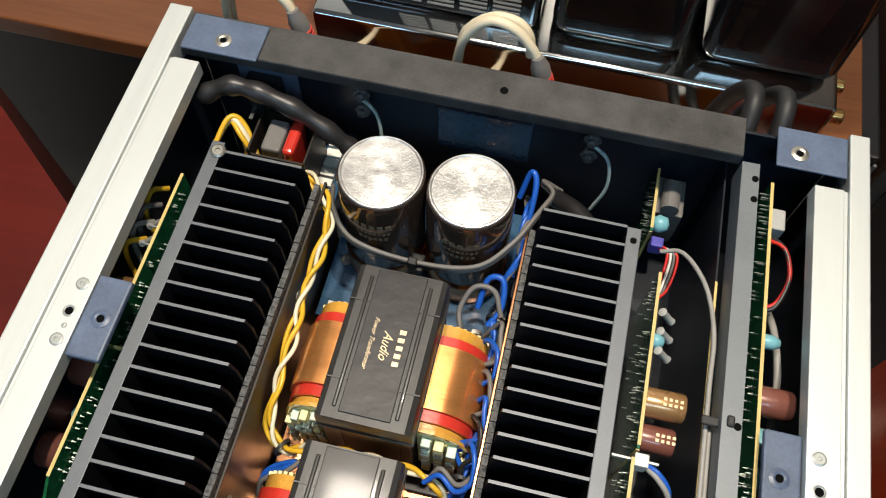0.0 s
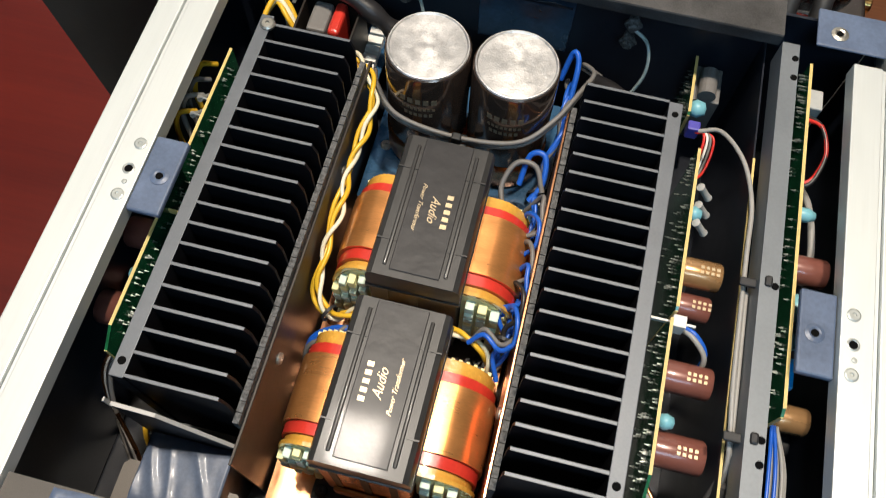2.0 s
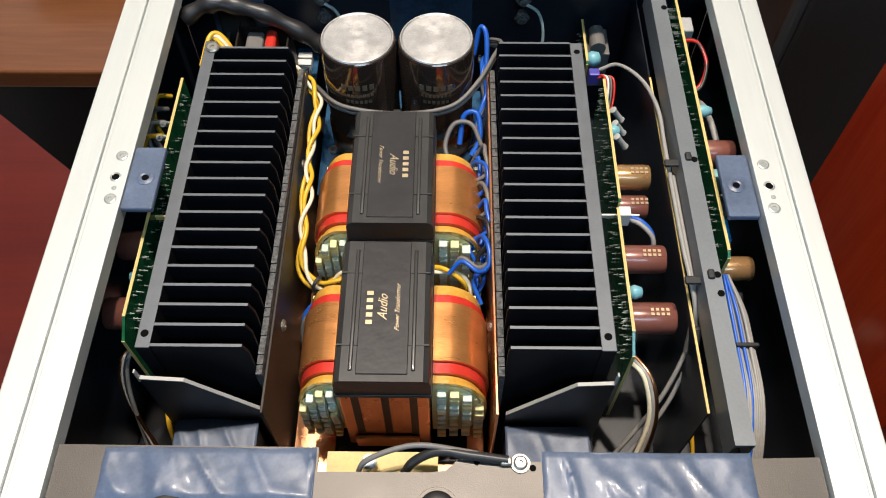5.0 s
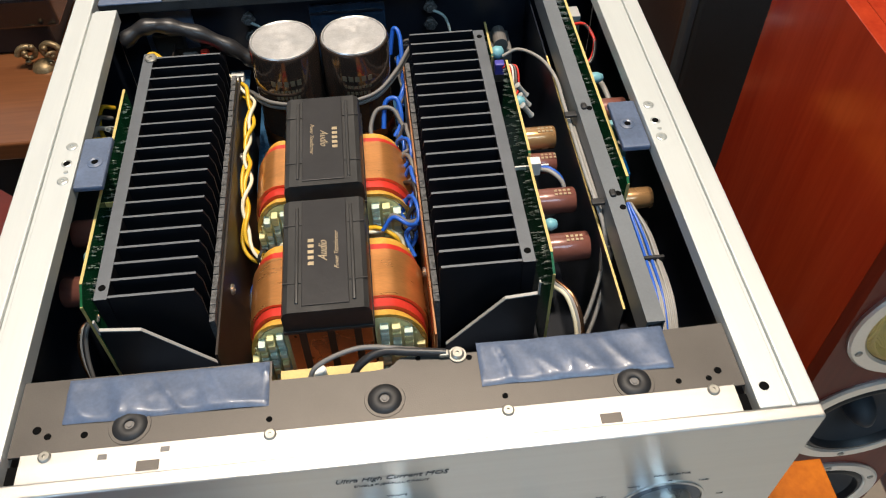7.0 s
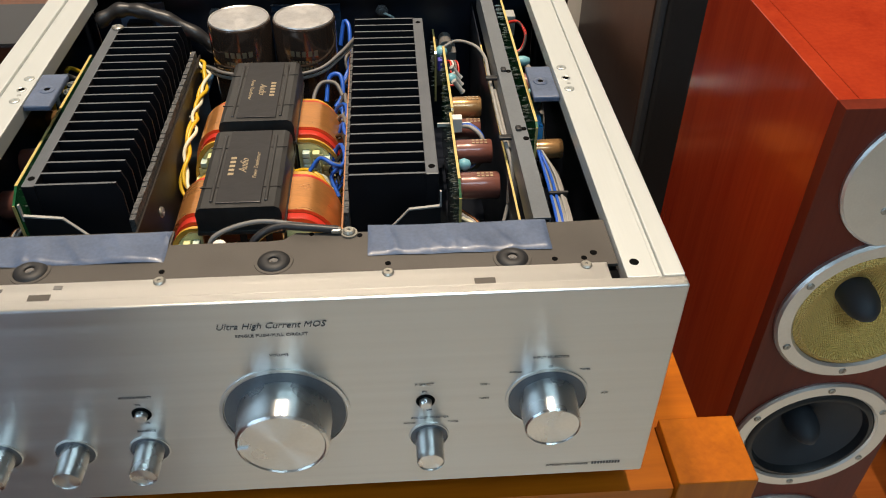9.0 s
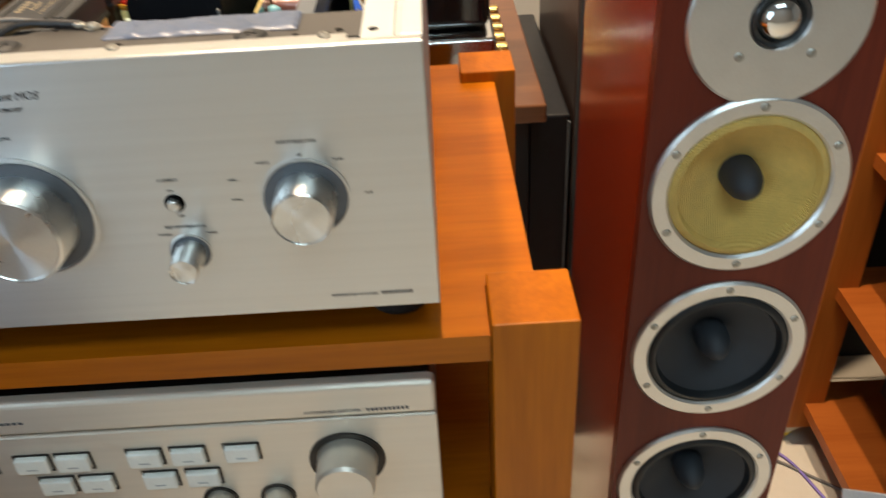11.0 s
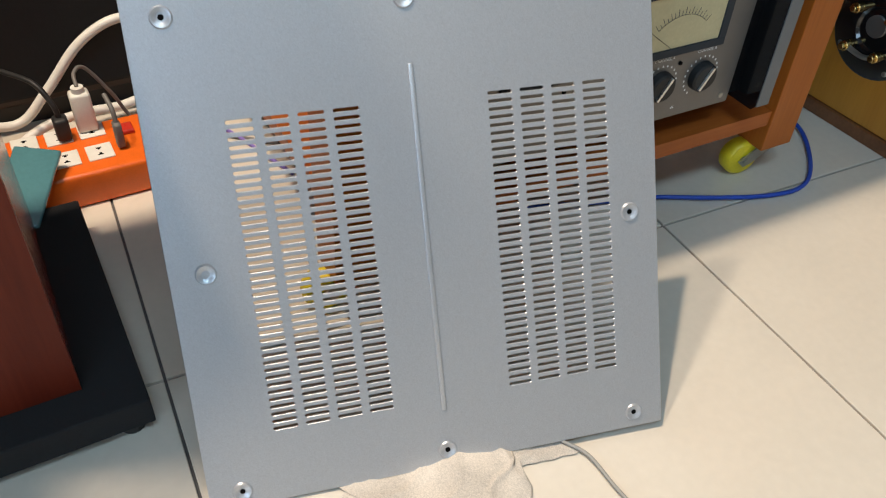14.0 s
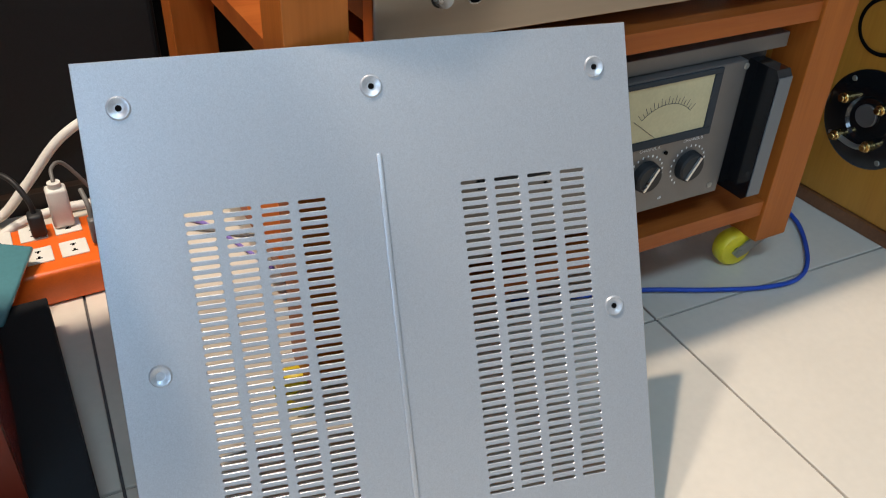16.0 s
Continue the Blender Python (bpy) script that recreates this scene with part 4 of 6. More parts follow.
def transformer(y0, flip):
    x0, x1, top = -0.0575, -0.0045, 1.0245
    y1 = y0 + 0.089
    c = part("power_transformer", join(bx(x0 + 0.001, x1 - 0.001, y0 + 0.001, y1 - 0.001, 0.925, 1.006, 0.001)), BRONZE if flip else COPPER, A, "power transformer with a black cover and copper-banded windings")
    cap = part("cover", prism([(x0, 1.0065), (x0, top - 0.0050), (x0 + 0.0012, top - 0.0016), (x0 + 0.0040, top), (x1 - 0.0040, top), (x1 - 0.0012, top - 0.0016), (x1, top - 0.0050), (x1, 1.0065)], 1, y0, y1, 0.0007), FILM, c, "glossy black transformer cover", smooth=25)
    part("skirt", bx(x0 - 0.0008, x1 + 0.0008, y0 - 0.0008, y1 + 0.0008, 1.0035, 1.0064, 0.0006), FILM, c, "moulded skirt of the cover")
    for xx in (x0 + 0.010, x0 + 0.027, x1 - 0.010):
        part("core_tape", bx(xx - 0.0022, xx + 0.0022, y0 + 0.0004, y0 + 0.0009, 0.930, 1.0030), BRONZE, c, "dark strap over the copper core band")
    part("core_flap", bx(x0 + 0.006, x1 - 0.008, y0 - 0.0022, y0 + 0.0004, 0.9285, 0.9420, 0.0006), WINDING, c, "folded copper flap")
    part("label_film", bx(x0 + 0.0125, x1 - 0.0125, y0 + 0.004, y1 - 0.001, top + 0.0001, top + 0.0009, 0.0004), STICKER, c, "black label with gold lettering")
    for s in (-1, 1):
        xc = (x0 + x1) / 2 + s * 0.0170
        part("bead", bx(xc - 0.0011, xc + 0.0011, y0 + 0.006, y1 - 0.006, top - 0.0003, top + 0.0010, 0.0009, 3), FILM, c, smooth=60)
        for yy in (y0 + 0.0215, y1 - 0.0215):
            part("seam", bx((x0 + x1) / 2 + s * 0.0135, x1 - 0.001 if s > 0 else x0 + 0.001, yy - 0.0004, yy + 0.0004, top - 0.0002, top + 0.0005) if s > 0 else
                 bx(x0 + 0.001, (x0 + x1) / 2 - 0.0135, yy - 0.0004, yy + 0.0004, top - 0.0002, top + 0.0005), FILM, c)
    rz = 90 if not flip else -90
    xm, ym = (x0 + x1) / 2, (y0 + y1) / 2

    def put(dx, dy, r=0):
        s = 1 if not flip else -1
        return pose(xm + s * dx, ym + s * dy, top + 0.0009, 0, 0, rz + r)
    lettering("lettering", "Audio", 0.0078, put(0.0015, 0.000), GOLDINK, c, "", "CENTER", 0.0001, 0.85, 0.5)
    lettering("lettering", "Power Transformer", 0.0039, put(0.0085, 0.000), GOLDINK, c, "", "CENTER", 0.0001, 0.95, 0.5)
    s = 1 if not flip else -1
    part("maker_mark", join(*[bx(*sorted((xm - s * 0.0102, xm - s * 0.0066)), ym + (i - 2.5) * 0.0046 + 0.0008, ym + (i - 2.5) * 0.0046 + 0.0034, top + 0.0009, top + 0.0011) for i in range(5)]), GOLDINK, c, "gold maker's mark")
    part("foot_plate", join(bx(x0 - 0.010, x1 + 0.022, y0 - 0.008, y1 + 0.002, 0.9130, 0.9160, 0.001),
                            screw_head((x0 - 0.004, y0 - 0.002, 0.9160), (0, 0, 1), 0.004, 0.002), screw_head((x1 + 0.016, y0 - 0.002, 0.9160), (0, 0, 1), 0.004, 0.002)), BLACK, c, "black mounting foot")
    for s in (-1, 1):
        w = 0.0265 if s < 0 else 0.0330
        xb = x0 if s < 0 else x1

        def dee(k, drop=0.0):
            pts = [(xb, 0.930), (xb, 1.0085 - drop)]
            for i in range(1, 13):
                a = math.pi / 2 * i / 12
                pts.append((xb + s * (w * 0.20 + w * 0.80 * math.sin(a)) * k, (0.972 + 0.0365 * math.cos(a)) - drop))
            pts += [(xb + s * w * 0.98 * k, 0.950), (xb + s * w * 0.75 * k, 0.930)]
            return pts if s > 0 else pts[::-1]
        coil = part("winding", prism(dee(1.03, 0.003), 1, y0 + 0.0215, y0 + 0.0590), WINDING, c, "copper-banded winding", smooth=35)
        for a, b in ((y0 + 0.0150, y0 + 0.0213), (y0 + 0.0592, y0 + 0.0655)):
            part("tape", prism(dee(0.98, 0.0055), 1, a, b), REDTAPE, coil, "red tape", smooth=35)
        for a, b in ((y0 + 0.0112, y0 + 0.0148), (y0 + 0.0657, y0 + 0.0735)):
            part("tape", prism(dee(0.93, 0.0085), 1, a, b), AMBER, coil, "amber tape", smooth=35)
        teeth, green = [], []
        rnd = random.Random(int(y0 * 1000) + s)
        for i in range(13):
            for j in range(4):
                z, xx = 0.932 + i * 0.0052, 0.0030 + j * w * 0.225
                lift = (z + 0.004 - 0.962) / 0.034
                if lift > 0 and (xx + w * 0.10 - w * 0.15) / (w * 0.80) > math.sqrt(max(0.0, 1 - lift * lift)):
                    continue
                p, q = sorted((xb + s * xx, xb + s * (xx + w * 0.165)))
                (teeth if (i // 2 + j) % 3 == 0 else green).append(bx(p, q, y0 + 0.0020 + rnd.random() * 0.003, y0 + 0.0108, z, z + 0.0040, 0.0006))
        pins = []
        for k in range(6):
            px = xb + s * (0.004 + k * w * 0.13)
            pz = 0.9625 + 0.0365 * math.sqrt(max(0.0, 1 - (max(0.0, (abs(px - xb) - w * 0.2)) / (w * 0.8)) ** 2)) - 0.0085
            pins.append(bx(px - 0.0011, px + 0.0011, y0 + 0.0740, y0 + 0.0762, pz - 0.010, pz + 0.0035, 0.0003))
            pins.append(bx(px - 0.0010, px + 0.0010, y0 + 0.0074, y0 + 0.0092, pz - 0.012, pz + 0.0020, 0.0003))
        tagged(part("terminal_pins", join(*pins), BOBBIN, coil, "pale yellow winding terminals"), kind="stuff")
        rim = dee(0.99, 0.0060)
        inner = dee(0.93, 0.0085)
        part("end_strap", prism(rim + inner[::-1], 1, y0 + 0.0088, y0 + 0.0110), AMBER, coil, "amber strap round the bobbin end")
        part("bobbin_plate", prism(dee(0.90, 0.0100), 1, y0 + 0.0090, y0 + 0.0109), BOBBIN, coil, "pale bobbin flange", smooth=35)
        tagged(part("bobbin", join(*teeth), BOBBIN, coil, "pale notched bobbin end"), kind="stuff")
        tagged(part("bobbin", join(*green), BOBBIN2, coil, "green notched bobbin end"), kind="stuff")
    return c


transformer(0.1080, False)
transformer(0.2105, True)

# filter capacitors on the blue board
brd = part("power_board", bx(-0.094, 0.0300, 0.296, 0.402, 0.934, 0.9365, 0.0003), BLUEPCB, A, "blue circuit board under the capacitors")
part("maker_mark", join(*[bx(-0.088 + 0.0042 * i, -0.088 + 0.0042 * i + 0.0030, 0.303, 0.3075, 0.9366, 0.9368) for i in range(5)]), WHITEINK, brd)
for x, y in ((-0.0850, 0.339), (-0.0300, 0.302), (0.0200, 0.300), (-0.070, 0.300)):
    part("board_screw", screw_head((x, y, 0.9367), (0, 0, 1), 0.0040, 0.002), SCREW, brd)
for x, y in ((0.010, 0.306), (-0.045, 0.304), (0.0240, 0.318)):
    part("chip_part", bx(x, x + 0.006, y, y + 0.003, 0.9367, 0.9395, 0.0004), WHITEP, brd)
for x in (-0.0582, -0.0046):
    c = part("filter_capacitor", lathe([(0, 0.0), (0.0262, 0.0), (0.0262, 0.0790), (0.0258, 0.0805), (0.0250, 0.0812)], (x, 0.3525, 0.9575), (0, 0, 1), 56), CAN, A, "large bronze filter capacitor with silver top", smooth=30)
    part("top_disc", lathe([(0.0250, 0.0812), (0.0246, 0.0822), (0.0238, 0.0823), (0.0230, 0.0817), (0, 0.0818)], (x, 0.3525, 0.9575), (0, 0, 1), 56), CAPTOP, c, "scuffed silver top", smooth=30)
    part("collar", lathe([(0.0262, -0.020), (0.0275, -0.018), (0.0275, 0.004), (0.0263, 0.006)], (x, 0.3525, 0.9575), (0, 0, 1), 48), COPPER, c, "copper collar", smooth=40)
    marks = []
    for z, wd, hh, n in ((0.060, 0.0034, 0.0048, 5), (0.0525, 0.0019, 0.0026, 8), (0.0465, 0.0022, 0.0030, 6)):
        for i in range(n):
            a = -math.pi / 2 + (i - (n - 1) / 2) * wd * 1.45 / 0.0262
            q = bx(-wd / 2, wd / 2, -0.0001, 0.0001, -hh / 2, hh / 2)
            bmesh.ops.transform(q, matrix=Matrix.Translation((x + 0.02632 * math.cos(a), 0.3525 + 0.02632 * math.sin(a), 0.9575 + z)) @ Matrix.Rotation(a + math.pi / 2, 4, "Z"), verts=q.verts)
            marks.append(q)
    part("can_print", join(*marks), CANINK, c, "gold printing")
part("tie_block", bx(-0.036, -0.027, 0.322, 0.334, 0.975, 0.982, 0.001), RUBBER, A)

# rear left: relay frame, inlet board
rl = part("relay_frame", join(bx(-0.152, -0.1505, 0.367, 0.402, 0.965, 1.008, 0.0003), bx(-0.1155, -0.114, 0.367, 0.402, 0.965, 1.005, 0.0003),
                              bx(-0.1503, -0.1157, 0.367, 0.402, 0.965, 0.9665), bx(-0.1503, -0.1157, 0.4008, 0.402, 0.965, 1.003), bx(-0.1503, -0.1157, 0.367, 0.3682, 0.965, 1.003)), BRONZE, A, "small framed relay")
part("relay_core", bx(-0.146, -0.133, 0.3725, 0.3965, 0.967, 1.004, 0.002), GREYW, rl)
part("relay_coil", bx(-0.1315, -0.1235, 0.3715, 0.3975, 0.967, 1.006, 0.003, 3), REDTAPE, rl, "red relay coil")
ib = part("inlet_board", bx(-0.118, -0.100, 0.355, 0.425, 0.958, 0.960), BLUEPCB, A)
for i in range(7):
    part("terminal", bx(-0.115, -0.104, 0.360 + 0.008 * i, 0.366 + 0.008 * i, 0.960, 0.967, 0.0006), WHITEP, ib)
part("rear_shield", film_pad(-0.042, 0.020, 0.4255, 0.4290, 1.010, 5.0), INNER, A)
part("shield_film", join(bx(-0.042, 0.022, 0.4270, 0.4300, 0.965, 1.018, 0.001)), mat("navy_film", (0.020, 0.040, 0.075), 0.18, 0.0, 0.4, 60, 300, 0.6, coat=0.6), A, "dark blue film on the back panel")
for x in (-0.092, 0.060):
    for z in (1.012, 0.995):
        part("terminal_post", join(cy((x, 0.4305, z), (x, 0.418, z), 0.0035, 12, 0.001), cy((x, 0.424, z), (x, 0.4215, z), 0.0060, 6, 0.0004)), FELT, A)
    part("terminal_wire", tube([(x, 0.420, 1.012), (x + 0.012, 0.414, 1.006), (x + 0.016, 0.408, 0.985), (x + 0.010, 0.404, 0.960)], 0.0012), PALEWIRE, A, smooth=60)


ip = part("inlet_plate", bx(-0.180, -0.138, 0.4280, 0.4303, 0.965, 1.022, 0.001), PAD, A, "film-covered mains inlet plate")
part("inlet_socket", bx(-0.172, -0.148, 0.4150, 0.4279, 0.975, 1.008, 0.002), RUBBER, ip, "black mains inlet")
part("inlet_tags", join(*[bx(-0.168 + 0.008 * i, -0.1655 + 0.008 * i, 0.4040, 0.4149, 0.985, 0.9858) for i in range(3)]), SOLDER, ip)
# circuit boards
def board(x, y0, y1, z0, z1, slope, comp_side, name, label, seed, pins=90):
    b = part(name, prism([(y0, z0), (y1, z0), (y1, z1), (y0 + slope, z1), (y0, z1 - slope * 0.6)], 0, x - 0.0008, x + 0.0008), PCB, A, label)
    part("board_edge", join(bx(x - 0.0009, x + 0.0009, y0 + slope, y1, z1, z1 + 0.0005), bx(x - 0.0009, x + 0.0009, y0 - 0.0004, y0, z0, z1 - slope * 0.6)), PCBEDGE, b)
    r = random.Random(seed)
    joints = []
    for k in range(pins):
        y, z = r.uniform(y0 + 0.006, y1 - 0.004), z1 - abs(r.gauss(0, 0.018)) - 0.004
        if z < z0 + 0.004:
            continue
        joints.append(lathe([(0.0009, 0), (0.0004, 0.0010), (0.00025, 0.0024), (0, 0.0026)], (x - comp_side * 0.0008, y, z), (-comp_side, 0, 0), 6))
    tagged(part("solder_joints", join(*joints), SOLDER, b), kind="stuff")
    return b


def can(b, x, y, z, r, length, side, material, label, stripe=True):
    c = part("capacitor", lathe([(0, 0), (r * 0.94, 0), (r, 0.0012), (r * 0.97, 0.0024), (r, 0.0036), (r, length - 0.0012), (r * 0.92, length), (r * 0.90, length - 0.0004), (0, length - 0.0005)],
                                (x, y, z), (side, 0, 0), 28), material, b, label, smooth=35)
    return c


bl = board(-0.1800, 0.138, 0.336, 0.925, 1.0165, 0.012, -1, "driver_board", "green driver board on edge", 11, 80)
for y, z, r in ((0.212, 0.995, 0.0095), (0.166, 0.990, 0.0100), (0.190, 0.962, 0.0095)):
    can(bl, -0.1808, y, z, r, 0.021, -1, BROWNCAP, "brown electrolytic capacitor")
can(bl, -0.1808, 0.262, 1.000, 0.0075, 0.016, -1, GOLDCAP, "gold capacitor")
part("cyan_bead", lathe([(0, 0), (0.0035, 0.001), (0.0045, 0.004), (0.003, 0.008), (0, 0.009)], (-0.181, 0.186, 1.000), (-1, 0, 0), 14), TEAL, bl, smooth=60)
for y in (0.300, 0.288):
    part("resistor", join(tube([(-0.181, y, 1.010), (-0.186, y, 1.012), (-0.190, y, 1.010)], 0.0005, 6), lathe([(0, 0), (0.0022, 0.001), (0.0018, 0.003), (0.0018, 0.012), (0.0022, 0.014), (0, 0.015)], (-0.1890, y, 1.010), (0, 0.5, -0.6), 12)), CERAMIC, bl, smooth=50)
part("spacer", bx(-0.1790, -0.1625, 0.2240, 0.2252, 1.006, 1.010), PCBEDGE, bl)
br1 = board(0.1095, 0.1315, 0.2290, 0.920, 1.0155, 0.012, 1, "driver_board", "green driver board on edge", 21, 60)
br2 = board(0.1115, 0.2340, 0.3385, 0.920, 1.0155, 0.002, 1, "driver_board", "green driver board on edge", 22, 55)
for b, y, z, r, ln, m_ in ((br2, 0.2660, 0.9985, 0.0086, 0.024, GOLDCAP), (br2, 0.2480, 0.9900, 0.0078, 0.022, BROWNCAP), (br1, 0.2020, 0.9985, 0.0090, 0.0275, BROWNCAP), (br1, 0.1620, 0.9965, 0.0096, 0.0285, BROWNCAP)):
    c = can(b, 0.1105 if b is br1 else 0.1125, y, z, r, ln, 1, m_, "brown electrolytic capacitor")
    xs0 = 0.1105 + 0.013
    part("can_print", join(*[bx(xs0 + 0.003 * (k % 4), xs0 + 0.003 * (k % 4) + 0.0018, y + (k // 4) * 0.0030 - 0.003, y + (k // 4) * 0.0030 - 0.0012, z + math.sqrt(r * r - ((k // 4) * 0.003 - 0.002) ** 2) - 0.0001, z + math.sqrt(r * r - ((k // 4) * 0.003 - 0.002) ** 2) + 0.0003) for k in range(8)]), GOLDINK, c)
for y in (0.1745, 0.300):
    part("cyan_bead", lathe([(0, 0), (0.0035, 0.001), (0.0045, 0.004), (0.003, 0.008), (0, 0.009)], (0.1115, y, 1.006), (1, 0, 0), 14), TEAL, br1, smooth=60)
for y in (0.318, 0.306, 0.294):
    part("resistor", lathe([(0, 0), (0.0026, 0.001), (0.0021, 0.003), (0.0021, 0.012), (0.0026, 0.014), (0, 0.015)], (0.1165, y, 1.008), (0.5, 0, -0.7), 12), CERAMIC, br2, smooth=50)
part("white_connector", join(bx(0.1110, 0.1185, 0.2260, 0.2330, 1.000, 1.012, 0.0006), bx(0.100, 0.1250, 0.2300, 0.2312, 1.003, 1.006)), WHITEP, br1)
br3 = board(0.1075, 0.380, 0.4270, 0.940, 0.9900, 0.002, 1, "input_board", "small green board at the back panel", 23, 40)
part("jack_block", join(bx(0.109, 0.128, 0.400, 0.428, 0.945, 0.980, 0.001), cy((0.118, 0.40, 0.985), (0.118, 0.42, 0.985), 0.006, 16)), GREYW, br3)
part("blue_plug", bx(0.1090, 0.1170, 0.372, 0.379, 0.975, 0.986, 0.001), mat("violet_plastic", (0.09, 0.08, 0.42), 0.4), br3)
part("cyan_bead", lathe([(0, 0), (0.0045, 0.001), (0.0060, 0.005), (0.004, 0.010), (0, 0.011)], (0.108, 0.388, 0.985), (1, 0, 0.3), 16), TEAL, br3, smooth=60)
rr = board(0.1670, 0.185, 0.4050, 0.915, 1.0300, 0.004, 1, "preamp_board", "long green board on edge", 31, 75)
for y, z, r, ln, m_ in ((0.276, 1.012, 0.0085, 0.022, BROWNCAP), (0.192, 1.005, 0.0075, 0.020, GOLDCAP), (0.183, 0.985, 0.0065, 0.018, RUBBER)):
    can(rr, 0.1678, y, z, r, ln, 1, m_, "capacitor")
for y, z, s in ((0.252, 1.012, 1.0), (0.245, 1.000, 0.8), (0.310, 1.015, 0.5), (0.236, 1.004, 0.7)):
    part("cyan_coil", lathe([(0.0, 0), (0.006 * s, 0.001), (0.0085 * s, 0.005), (0.0085 * s, 0.009), (0.005 * s, 0.013), (0, 0.0135)], (0.168, y, z), (1, 0, 0), 18), TEAL, rr, smooth=60)
part("blue_box", bx(0.1682, 0.176, 0.205, 0.222, 0.990, 1.016, 0.001), BRIGHTBLUE, rr)
part("relay", bx(0.1682, 0.178, 0.378, 0.392, 1.005, 1.024, 0.001), CERAMIC, rr)
part("pin_row", join(*[cy((0.1660, 0.372 + 0.004 * i, 1.026 - 0.002 * (i % 2)), (0.1620, 0.372 + 0.004 * i, 1.026 - 0.002 * (i % 2)), 0.0007, 6) for i in range(8)]), SOLDER, rr)
# grey stiffening channel
ch = part("stiffening_channel", prism([(0.1465, 1.0375), (0.1568, 1.0375), (0.1568, 1.0180), (0.1558, 1.0180), (0.1558, 1.0362), (0.1505, 1.0345), (0.1475, 1.0345), (0.1475, 1.0180), (0.1465, 1.0180)], 1, 0.0700, 0.4110, 0.0003), GREY, A, "grey steel stiffening channel")
for y in (0.400, 0.386, 0.250, 0.168, 0.156):
    part("channel_bore", cy((0.1545, y, 1.0374), (0.1545, y, 1.0380), 0.0020, 12), HOLE, ch)
for y in (0.252, 0.168):
    part("cable_clip", join(bx(0.1380, 0.1520, y - 0.0025, y + 0.0025, 1.0300, 1.0325, 0.0008), bx(0.1490, 0.1530, y - 0.0030, y + 0.0030, 1.0325, 1.0395, 0.0012)), RUBBER, ch, "black cable clip")
part("inner_partition", bx(0.1430, 0.1440, 0.095, 0.430, 0.894, 1.015), INNER, A, "thin black steel partition")
part("partition_edge", bx(0.1428, 0.1442, 0.095, 0.340, 1.0152, 1.0160), PCBEDGE, A)

# wiring
YP = [(-0.168, 0.392, 0.995), (-0.150, 0.372, 0.985), (-0.108, 0.362, 1.000), (-0.0900, 0.338, 1.000), (-0.0880, 0.312, 0.995), (-0.0905, 0.285, 0.992), (-0.0890, 0.260, 0.990), (-0.0905, 0.235, 0.985), (-0.0890, 0.212, 0.972), (-0.0780, 0.199, 0.968), (-0.060, 0.2035, 0.975), (-0.034, 0.2035, 0.982), (-0.008, 0.2020, 0.985), (0.014, 0.196, 0.985), (0.020, 0.188, 0.970)]
part("twisted_cable", strand(YP, 0.0016, 0, 0.040, 10, 1.25), YELLOW, A, "yellow wire of a twisted bundle", smooth=60)
part("twisted_cable", strand([(p[0] + 0.0012 * math.sin(i * 2.3), p[1], p[2] + 0.0010 * math.cos(i * 3.1)) for i, p in enumerate(YP)], 0.0014, math.pi, 0.040, 10, 1.35), CREAM, A, "cream wire of a twisted bundle", smooth=60)
part("twisted_cable", strand([(p[0] - 0.003, p[1], p[2] - 0.004) for p in YP[:11]], 0.0015, 1.5, 0.052, 10, 1.5), YELLOW, A, smooth=60)
for k, m_ in ((0, YELLOW), (1, CREAM), (2, YELLOW)):
    part("loose_wire", tube([(-0.176, 0.372 - 0.004 * k, 1.000), (-0.170, 0.386, 1.006 + 0.002 * k), (-0.160, 0.378 + 0.004 * k, 1.004), (-0.146, 0.368, 0.985)], 0.0018), m_, A, smooth=60)
BP = [(0.0280, 0.384, 0.990), (0.0300, 0.368, 1.000), (0.0290, 0.345, 0.998), (0.0260, 0.322, 0.985), (0.0220, 0.300, 0.985), (0.0280, 0.285, 0.985), (0.0230, 0.262, 0.983), (0.0260, 0.240, 0.980), (0.0270, 0.216, 0.978), (0.0250, 0.196, 0.975), (0.0180, 0.184, 0.965)]
part("twisted_cable", strand(BP, 0.0015, 0, 0.036, 10, 1.3), BLUEW, A, "blue wire of a twisted bundle", smooth=60)
part("twisted_cable", strand(BP, 0.0015, 2.1, 0.043, 10, 1.4), BLUEW, A, smooth=60)
part("twisted_cable", strand(BP, 0.0014, 4.2, 0.031, 10, 1.2), GREYW, A, smooth=60)
part("loose_wire", tube([(0.0225, 0.378, 1.000), (0.0265, 0.386, 1.018), (0.0310, 0.380, 1.016), (0.0310, 0.360, 1.000), (0.0280, 0.330, 0.985)], 0.0019), BLUEW, A, smooth=60)
part("loose_wire", tube([(0.0120, 0.305, 0.985), (0.0150, 0.318, 1.000), (0.0240, 0.318, 1.002), (0.0260, 0.305, 0.992), (0.0200, 0.295, 0.985)], 0.0019), BLUEW, A, smooth=60)
part("loose_wire", tube([(0.0050, 0.288, 0.985), (0.0020, 0.300, 0.990), (0.0080, 0.312, 0.998), (0.0200, 0.312, 0.998), (0.0270, 0.300, 0.990)], 0.0017), GREYW, A, smooth=60)
